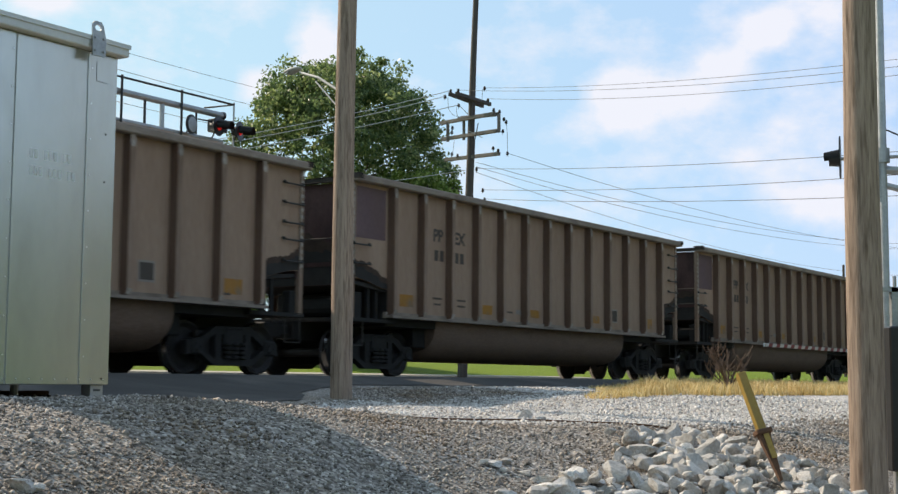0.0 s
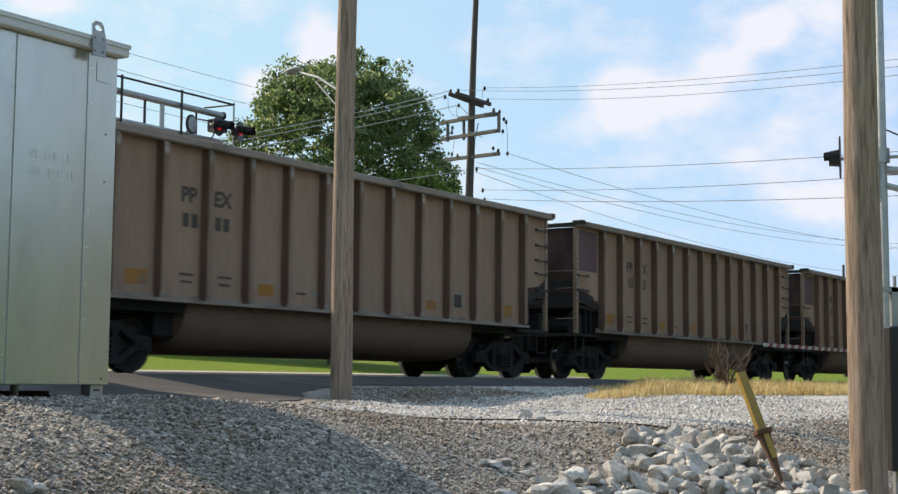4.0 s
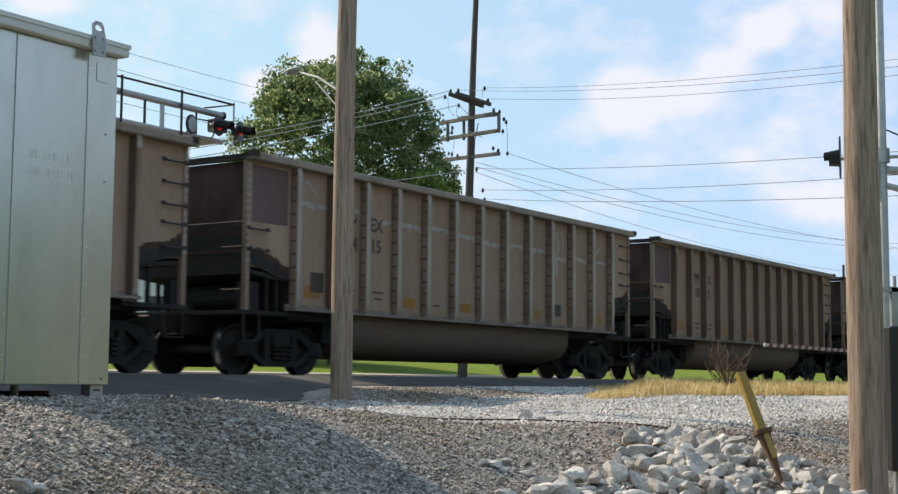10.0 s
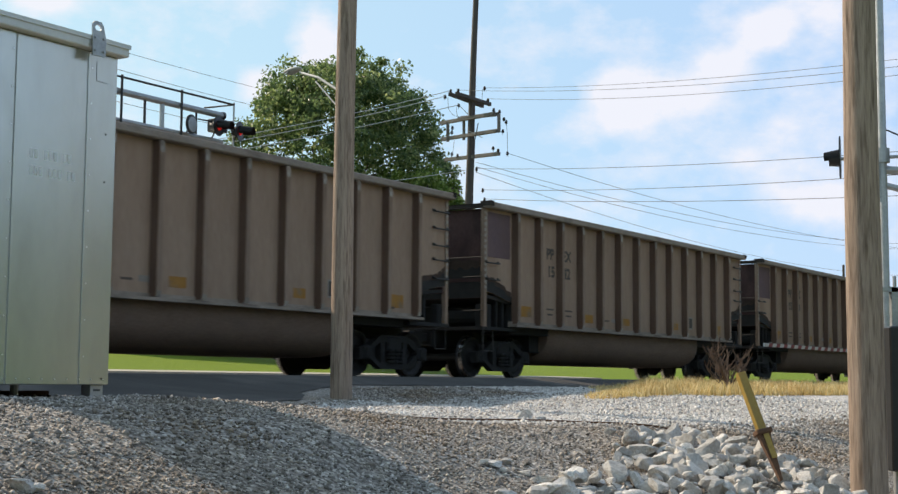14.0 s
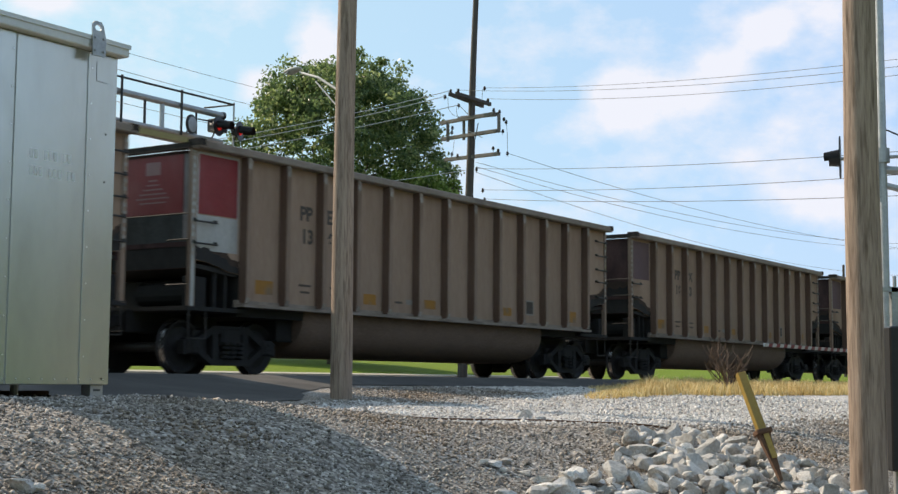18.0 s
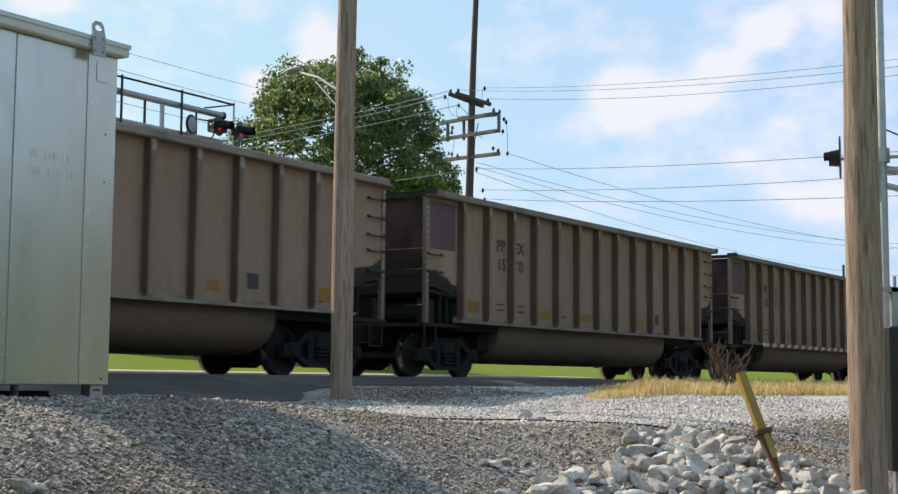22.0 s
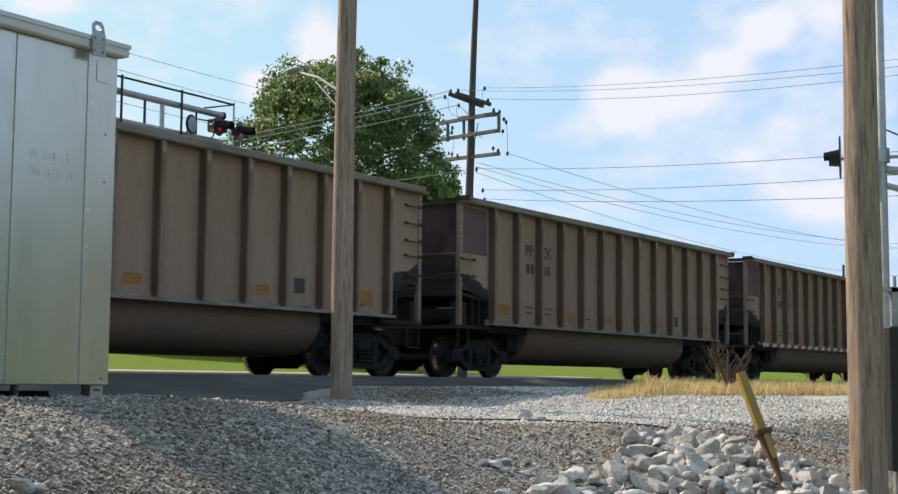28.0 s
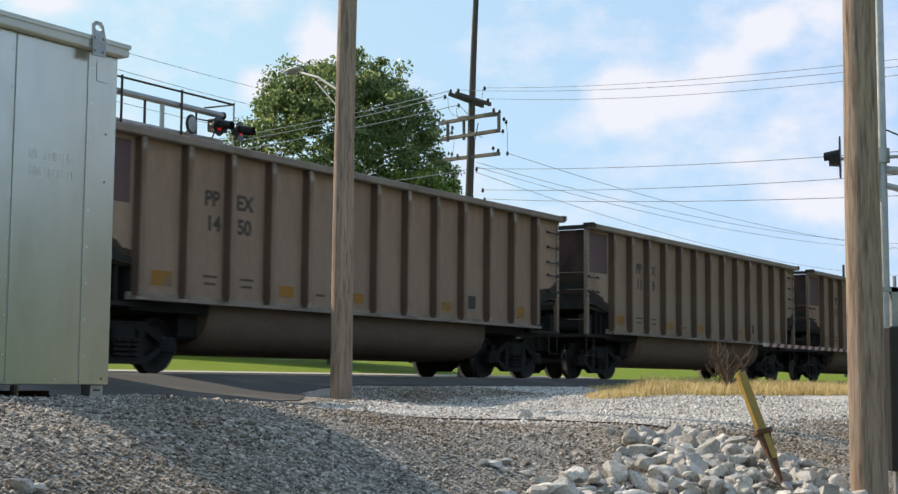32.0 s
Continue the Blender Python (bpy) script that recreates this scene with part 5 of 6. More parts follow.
def make_crossing_mast():
    x, y = 6.0, 19.08
    z = ground_z(x, y)
    e = thing("crossing_signal", pose(x, y, z, 0, 0, -17.4), "aluminium crossing signal mast with black flashing-light heads", "crossing signal")
    part("mast", rod(B(), (0, 0, 0), (0, 0, 7.6), 0.058, seg=16), M["galv"], e, smooth=False)
    part("base", box(B(), -0.16, 0.16, -0.16, 0.16, -0.1, 0.25, bevel=0.02), M["galv"], e)
    zl = 4.37 - z
    part("junction_box", rod(B(), (0, 0, zl - 0.1), (0, 0, zl + 0.1), 0.1, seg=14), M["galv"], e)
    part("arm", tube(B(), [(-0.62, 0, zl - 0.02), (0.62, 0, zl - 0.02)], 0.025, 8), M["galv"], e)
    part("arm", tube(B(), [(0.05, 0.02, zl - 0.2), (0.35, -0.02, zl - 0.24), (0.6, 0, zl - 0.3)], 0.06, 8), M["galv"], e)
    part("arm", tube(B(), [(0.05, 0.02, zl - 0.42), (0.3, -0.02, zl - 0.5), (0.6, 0, zl - 0.55)], 0.045, 8), M["galv"], e)
    part("stay", tube(B(), [(0.06, 0, zl + 0.36), (0.5, 0, zl + 0.14)], 0.012, 6), M["iron"], e)
    for sx in (-1, 1):
        xl = sx * 0.575
        head = part("background_disc", rod(B(), (xl, 0, zl), (xl + 0.02, 0, zl), 0.30, seg=24), M["black"], e)
        bm = rod(B(), (xl, 0, zl - 0.02), (xl - 0.14, 0, zl - 0.02), 0.11, 0.10, 16)
        part("lamp_housing", bm, M["black"], head)
        bm = B()
        n = 10
        a0 = [bm.verts.new((xl, 0.115 * math.cos(math.pi * k / n), zl + 0.115 * math.sin(math.pi * k / n))) for k in range(n + 1)]
        a1 = [bm.verts.new((xl - 0.21, 0.105 * math.cos(math.pi * k / n), zl - 0.03 + 0.105 * math.sin(math.pi * k / n))) for k in range(n + 1)]
        for k in range(n):
            bm.faces.new((a0[k], a0[k + 1], a1[k + 1], a1[k]))
        bmesh.ops.solidify(bm, geom=bm.faces[:], thickness=0.008)
        part("visor", bm, M["black"], head)
    return e


make_crossing_mast()


def make_cabinet():
    x, y = 3.45, 11.05
    z = ground_z(x, y) - 0.05
    e = thing("equipment_cabinet", pose(x, y, z), "black equipment cabinet on a galvanised post", "cabinet")
    part("post", box(B(), 0.06, 0.12, -0.03, 0.03, 0, 1.98 - z, bevel=0.004), M["galv"], e)
    part("case", box(B(), -0.02, 0.45, -0.22, -0.035, 0.54 - z, 1.66 - z, bevel=0.012), M["black"], e)
    part("cap_rail", box(B(), -0.02, 0.5, -0.03, 0.03, 1.94 - z, 1.98 - z), M["galv"], e)
    return e


make_cabinet()


def make_gate_arm():
    a, b = Vector((7.936, 35.060, 2.07)), Vector((14.322, 44.765, 2.333))
    d = b - a
    g = ground_z(b.x, b.y)
    e = thing("crossing_gate", Matrix.Translation((b.x, b.y, g)) @ pose(0, 0, 0, 0, 0, 90 - TRACK_DEG), "lowered crossing gate arm with red and white stripes", "gate")
    L = d.length
    h = (a.z + b.z) / 2 - g
    n = int(L / 0.27)
    for i in range(n):
        x0 = -L + i * L / n
        bm = B()
        sl = 0.07
        pts = [(x0, h - 0.045), (x0 + L / n, h - 0.045), (x0 + L / n + sl, h + 0.045), (x0 + sl, h + 0.045)]
        extrude_poly(bm, pts, "y", -0.02, 0.02)
        part("arm_stripe", bm, M["gate_white"] if i % 2 == 0 else M["gate_red"], e)
    part("arm_backing", box(B(), -L + 0.08, 0.4, 0.022, 0.05, h - 0.04, h + 0.04), M["gate_white"], e)
    part("gate_mechanism", box(B(), -0.05, 0.55, -0.25, 0.3, h - 0.5, h + 0.45, bevel=0.03), M["galv"], e)
    part("gate_mast", rod(B(), (0.25, 0.02, 0), (0.25, 0.02, 3.6), 0.06, seg=14), M["galv"], e)
    return e


make_gate_arm()


def make_marker():
    """Leaning yellow utility marker, clamped to a rusty stake."""
    top, mid, foot = Vector((2.192, 10.473, 1.290)), Vector((2.319, 10.343, 0.861)), Vector((2.400, 10.222, 0.569))
    g = ground_z(foot.x, foot.y)
    e = thing("utility_marker", Matrix.Translation(foot), "leaning faded yellow utility marker on a rusty stake", "marker post")
    axis = (top - mid).normalized()
    q = axis.to_track_quat("Z", "X").to_matrix().to_4x4()
    turn = Matrix.Translation(mid - foot) @ q @ pose(0, 0, 0, 0, 0, 62)
    L = (top - mid).length
    bm = box(B(), -0.038, 0.038, -0.012, 0.012, -0.02, L, bevel=0.004)
    bmesh.ops.transform(bm, matrix=turn, verts=bm.verts[:])
    part("blade", bm, M["marker"], e)
    bm = box(B(), -0.044, -0.030, -0.035, 0.012, -0.02, L * 0.98)
    bmesh.ops.transform(bm, matrix=turn, verts=bm.verts[:])
    part("blade_flange", bm, M["marker"], e)
    bm = box(B(), -0.064, 0.064, -0.045, 0.045, -0.03, 0.010, bevel=0.008)
    bmesh.ops.transform(bm, matrix=turn, verts=bm.verts[:])
    part("clamp", bm, M["rust"], e)
    d2 = (mid - foot)
    q2 = d2.normalized().to_track_quat("Z", "X").to_matrix().to_4x4() @ pose(0, 0, 0, 0, 0, 62)
    bm = B()
    rows = []
    for t, w in ((-0.2, 0.010), (0.0, 0.016), (1.0, 0.05)):
        rows.append([bm.verts.new((sx * w, sy * 0.022, t * d2.length)) for sx, sy in ((-1, -1), (1, -1), (1, 1), (-1, 1))])
    for a, b in zip(rows, rows[1:]):
        for k in range(4):
            bm.faces.new((a[k], a[(k + 1) % 4], b[(k + 1) % 4], b[k]))
    bm.faces.new(rows[0][::-1])
    bm.faces.new(rows[-1])
    bmesh.ops.transform(bm, matrix=q2, verts=bm.verts[:])
    part("stake", bm, M["rust"], e)
    bm = box(B(), -0.012, 0.03, -0.03, -0.023, 0.10, d2.length)
    bmesh.ops.transform(bm, matrix=q2, verts=bm.verts[:])
    part("stake_face", bm, M["marker"], e)
    return e


make_marker()


# ---------------------------------------------------------------- beyond the line
def make_cantilever():
    """Crossing cantilever behind the train: walkway tubes, railing and flashing lights."""
    p0 = Vector((-8.374, 27.556, 7.382))
    e = thing("signal_cantilever", Matrix.Translation((p0.x, p0.y, ground_z(p0.x, p0.y))) @ pose(0, 0, 0, 0, 0, 90 - TRACK_DEG), "galvanised crossing cantilever with railing and red lights", "signal cantilever")
    g = ground_z(p0.x, p0.y)
    inv = (Matrix.Translation((p0.x, p0.y, g)) @ pose(0, 0, 0, 0, 0, 90 - TRACK_DEG)).inverted()

    def at(v):
        return inv @ Vector(v)
    x_end, x_tip = at((-5.124, 32.495, 7.681)).x, at((-5.337, 32.172, 7.384)).x
    z_top, z_tube, z_low = at((-6.251, 30.782, 7.682)).z, at((-6.245, 30.791, 7.384)).z, at((-6.235, 30.807, 6.853)).z
    x_end -= 0.1
    part("mast", rod(B(), (0.2, 0, 0), (0.2, 0, z_top), 0.16, 0.14, 18), M["galv"], e)
    part("tube", rod(B(), (0.2, 0, z_tube), (x_tip, 0, z_tube), 0.075, seg=14), M["galv"], e)
    part("tube", rod(B(), (0.2, 0, z_low - 0.1), (x_tip, 0, z_low - 0.1), 0.06, seg=14), M["galv"], e)
    part("tube", rod(B(), (0.2, 0.75, z_low - 0.1), (x_tip, 0.75, z_low - 0.1), 0.06, seg=14), M["galv"], e)
    part("walkway", box(B(), 0.3, x_tip, 0.08, 0.68, z_low - 0.12, z_low - 0.08), M["galv"], e)
    part("railing", rod(B(), (0.2, -0.1, z_top), (x_end, -0.1, z_top), 0.025, seg=8), M["black"], e)
    part("railing", rod(B(), (x_end, -0.1, z_top), (x_end - 0.1, 0.75, z_top), 0.02, seg=8), M["black"], e)
    for v in ((-7.059, 29.554, 7.668), (-6.062, 31.069, 7.718)):
        x = at(v).x - 0.12
        part("railing_post", rod(B(), (x, -0.1, z_low - 0.15), (x, -0.1, z_top + 0.05), 0.028, seg=8), M["black"], e)
    part("railing_post", rod(B(), (x_end, -0.1, z_low - 0.15), (x_end, -0.1, z_top + 0.05), 0.022, seg=8), M["galv"], e)
    x = at((-6.697, 30.105, 7.255)).x
    part("brace_bar", rod(B(), (x, 0, z_low - 0.1), (x, 0, z_tube), 0.03, seg=8), M["black"], e)
    x = at((-6.409, 30.543, 7.216)).x
    part("brace_bar", rod(B(), (x, 0, z_low - 0.1), (x, 0, z_tube), 0.055, seg=10), M["galv"], e)
    x = at((-5.812, 31.451, 7.401)).x
    part("brace_bar", rod(B(), (x, 0, z_low - 0.1), (x, 0, z_tube), 0.025, seg=8), M["black"], e)
    part("tube_cap", rod(B(), (x_tip - 0.02, 0, z_tube), (x_tip + 0.05, 0, z_tube), 0.09, seg=14), M["black"], e)
    # flashing light heads: grey back of one, two facing the near road
    def head(v, facing, lit, back):
        c = at(v)
        c.x -= back
        c.y = -0.25
        m = Matrix.Translation(c) @ pose(0, 0, 0, 0, 0, facing)
        bm = B()
        rod(bm, (0, 0, 0), (0, 0.02, 0), 0.235, seg=28)
        bmesh.ops.transform(bm, matrix=m, verts=bm.verts[:])
        disc = part("background_disc", bm, M["black"], e)
        bm = B()
        rod(bm, (0, 0.02, 0), (0, 0.20, 0), 0.14, 0.09, 16)
        bmesh.ops.transform(bm, matrix=m, verts=bm.verts[:])
        part("lamp_housing", bm, M["black"], disc)
        bm = B()
        n = 14
        ring0 = [bm.verts.new((0.135 * math.cos(math.pi * (k / n * 1.3 - 0.15)), -0.01, 0.135 * math.sin(math.pi * (k / n * 1.3 - 0.15)))) for k in range(n + 1)]
        ring1 = [bm.verts.new((0.125 * math.cos(math.pi * (k / n * 1.3 - 0.15)), -0.34, 0.125 * math.sin(math.pi * (k / n * 1.3 - 0.15)) - 0.03)) for k in range(n + 1)]
        for k in range(n):
            bm.faces.new((ring0[k], ring0[k + 1], ring1[k + 1], ring1[k]))
        bmesh.ops.solidify(bm, geom=bm.faces[:], thickness=0.008)
        bmesh.ops.transform(bm, matrix=m, verts=bm.verts[:])
        part("visor", bm, M["black"], disc)
        bm = rod(B(), (0, -0.012, 0), (0, 0.0, 0), 0.105, seg=18)
        bmesh.ops.transform(bm, matrix=m, verts=bm.verts[:])
        part("lens", bm, M["lamp_red"] if lit else M["concrete"], disc, "lit red lens" if lit else "")
        part("bracket", rod(B(), (c.x, -0.2, c.z), (c.x, 0.0, z_low - 0.1), 0.02, seg=6), M["iron"], e)
    head((-5.417, 32.050, 7.061), 14, True, 0.22)
    head((-4.936, 32.781, 7.047), 20, True, 0.37)
    c = at((-5.875, 31.354, 6.970))
    c.x -= 0.22
    c.y = -0.2
    bm = B()
    m = Matrix.Translation(c) @ pose(0, 0, 0, 0, 0, 12)
    rod(bm, (0, 0, 0), (0, 0.03, 0), 0.225, seg=28)
    bmesh.ops.transform(bm, matrix=m, verts=bm.verts[:])
    disc = part("background_disc", bm, M["black"], e)
    bm = rod(B(), (0, -0.02, 0), (0, 0.0, 0), 0.175, seg=28)
    bmesh.ops.transform(bm, matrix=m, verts=bm.verts[:])
    part("disc_back", bm, M["galv"], disc, "grey back of a signal disc")
    part("bracket", rod(B(), (c.x, -0.15, c.z), (c.x, 0.0, z_low - 0.1), 0.02, seg=6), M["iron"], e)
    part("junction_box", box(B(), x_tip - 0.35, x_tip + 0.05, -0.15, 0.15, z_tube - 0.42, z_tube - 0.12, bevel=0.02), M["black"], e)
    part("wire_arm", rod(B(), (x_tip - 0.85, -0.05, z_tube - 0.22), (x_tip - 0.3, -0.05, z_tube - 0.2), 0.018, seg=6), M["black"], e)
    return e


make_cantilever()


def make_line_pole():
    base = Vector((0.525, 51.997, 4.779))
    x, y = base.x, base.y
    z = ground_z(x, y)
    e = thing("power_line_pole", pose(x, y, z), "tall dark wooden power pole with four crossarms", "utility pole")
    part("pole", pole_mesh(18.0, 0.185, 0.085, 4, 0.05, 0.56), M["pole_dark"], e, smooth=True)
    o = Vector((x, y, z))

    def arm(a, b, name="crossarm", th=0.06, mat="arm_wood"):
        a, b = Vector(a) - o, Vector(b) - o
        d = b - a
        q = d.to_track_quat("X", "Z").to_matrix().to_4x4()
        bm = box(B(), 0, d.length, -th, th, -th * 1.1, th * 1.1, bevel=0.008)
        bmesh.ops.transform(bm, matrix=Matrix.Translation(a) @ q, verts=bm.verts[:])
        return part(name, bm, M[mat], e)
    arm((-0.018, 50.860, 11.854), (1.268, 53.005, 11.840), mat="pole_dark")
    arm((0.236, 50.729, 11.850), (1.552, 52.867, 11.881), mat="pole_dark")
    arm((-0.342, 52.889, 11.134), (1.667, 50.953, 11.151))
    arm((-0.293, 52.889, 10.509), (1.754, 50.950, 10.504))
    arm((-0.177, 52.890, 9.708), (1.842, 50.947, 9.645))
    arm((0.426, 52.508, 11.267), (1.799, 51.078, 11.154))
    arm((-0.077, 52.630, 11.154), (-0.072, 52.630, 10.376), "arm_tie", 0.055)
    arm((1.816, 50.948, 11.129), (1.818, 50.948, 10.440), "arm_tie", 0.055)
    arm((0.532, 52.127, 11.107), (0.537, 52.127, 10.359), "arm_tie", 0.05)
    for a, b in (((0.701, 51.615, 10.618), (1.219, 51.606, 10.359)), ((0.698, 51.615, 11.229), (0.308, 51.619, 11.621))):
        part("arm_brace", rod(B(), Vector(a) - o, Vector(b) - o, 0.012, seg=6), M["galv"], e)
    part("ground_wire", tube(B(), [Vector(v) - o for v in ((1.063, 51.479, 10.879), (0.937, 51.481, 10.226), (0.882, 51.482, 8.603), (0.850, 51.483, 6.453))], 0.02, 6), M["black"], e)
    # insulators: a pin and two or three sheds
    for v in ((0.024, 50.860, 11.983), (0.299, 50.729, 11.979), (1.322, 52.613, 12.476), (1.466, 53.000, 12.087), (1.624, 50.954, 11.302), (1.837, 50.947, 11.237), (-0.188, 50.980, 11.791), (0.332, 51.999, 11.676), (2.007, 50.940, 10.957), (2.093, 50.937, 10.849),
              (1.966, 50.942, 10.504), (2.138, 50.935, 9.667), (1.612, 51.085, 9.882), (1.799, 50.948, 9.774), (0.100, 52.630, 10.933), (0.079, 52.630, 10.755), (0.338, 52.379, 11.242), (0.085, 52.630, 9.912), (0.303, 52.379, 9.805), (1.005, 51.360, 9.146), (1.240, 51.225, 8.332), (1.305, 51.223, 7.989)):
        c = Vector(v) - o
        bm = B()
        rod(bm, c + Vector((0, 0, -0.14)), c, 0.012, seg=6)
        for dz, r in ((-0.06, 0.055), (-0.02, 0.065), (0.03, 0.05)):
            bmesh.ops.create_cone(bm, cap_ends=True, segments=10, radius1=r, radius2=r * 0.6, depth=0.04, matrix=Matrix.Translation(c + Vector((0, 0, dz))))
        part("insulator", bm, M["insulator"], e)
    # jumpers that hang between the arms
    for pts in (((-0.081, 50.980, 11.748), (-0.057, 51.240, 11.368), (0.095, 51.750, 11.251), (0.337, 52.249, 11.239)), ((0.267, 51.999, 11.653), (0.248, 52.129, 11.414), (0.315, 52.249, 11.239)), ((1.256, 52.615, 12.431), (1.235, 52.616, 12.141), (1.214, 52.616, 11.918)),
                ((2.093, 50.937, 10.806), (2.136, 50.935, 10.354), (2.138, 50.935, 9.710)), ((0.169, 52.630, 10.422), (0.149, 52.630, 10.134), (0.107, 52.630, 9.934))):
        part("jumper", tube(B(), [Vector(v) - o for v in pts], 0.008, 5), M["wire"], e)
    return e


make_line_pole()


def make_far_pole():
    x, y = 33.0, 116.0
    z = ground_z(x, y)
    e = thing("distant_pole", pose(x, y, z), "thin dark pole far down the line", "utility pole")
    part("pole", pole_mesh((32.590, 115.490, 11.232)[2] - z, 0.13, 0.10, 3), M["pole_dark"], e, smooth=True)
    part("crossarm", box(B(), -0.9, 0.9, -0.05, 0.05, 8.2, 8.32), M["pole_dark"], e)
    return e


make_far_pole()


def wire(a, b, sag, r=0.013, mat="wire", name="overhead_wire", label="thin sagging overhead wire", group="overhead wires"):
    a, b = Vector(a), Vector(b)
    n = 20
    pts = [a.lerp(b, i / n) - Vector((0, 0, sag * 4 * (i / n) * (1 - i / n))) for i in range(n + 1)]
    m = a.copy()
    bm = tube(B(), [p - m for p in pts], r, 5)
    ob = part(name, bm, M[mat])
    ob.matrix_basis = Matrix.Translation(m)
    return tagged(ob, label, "wire", group)


def make_wires():
    near = "overhead wire running from the power pole"
    for a, b, sag, r in (
        ((1.322, 52.613, 12.476), (12.032, 30.729, 8.768), 0.25, 0.007), ((0.299, 50.729, 11.979), (12.027, 30.730, 8.585), 0.3, 0.007), ((1.466, 53.000, 12.132), (12.022, 30.732, 8.402), 0.3, 0.007),
        ((1.005, 51.360, 9.146), (11.248, 28.887, 6.255), 0.18, 0.008), ((1.240, 51.225, 8.332), (11.235, 28.893, 5.757), 0.18, 0.008), ((1.305, 51.223, 7.989), (11.221, 28.898, 5.248), 0.15, 0.008),
    ):
        wire(a, b, sag, r, label=near)
    # lines that run down the road, away to the horizon
    for a, b, sag in (((2.138, 50.935, 9.667), (33.645, 88.843, 9.751), 0.9), ((1.004, 51.360, 9.384), (33.660, 88.837, 10.304), 1.0), ((1.004, 51.360, 9.211), (33.653, 88.840, 10.046), 1.1), ((0.963, 51.361, 9.017), (36.657, 103.713, 9.444), 1.2)):
        wire(a, b, sag, 0.009, label="service line dropping towards the far end of the street")
    # lines that pass behind the train towards the far side
    for a, b, sag in (((0.024, 50.860, 11.983), (-9.108, 45.089, 8.827), 0.12), ((-0.188, 50.980, 11.791), (-9.104, 45.090, 8.656), 0.12), ((0.332, 51.999, 11.676), (-9.096, 45.092, 8.353), 0.1), ((0.582, 51.747, 9.138), (-5.768, 45.637, 7.334), 0.05)):
        wire(a, b, sag, 0.014, "wire_bright", label="pale bare wire crossing before the tree crown")
    # lines that come in over the relay house
    for a, b, sag in (((-9.271, 24.291, 8.029), (-6.843, 61.621, 13.903), 0.1), ((-7.576, 24.872, 7.268), (-6.830, 61.623, 13.120), 0.1), ((-7.845, 25.835, 6.820), (-6.809, 61.625, 11.949), 0.1)):
        wire(a, b, sag, 0.007, label="thin line passing over the relay house")


make_wires()


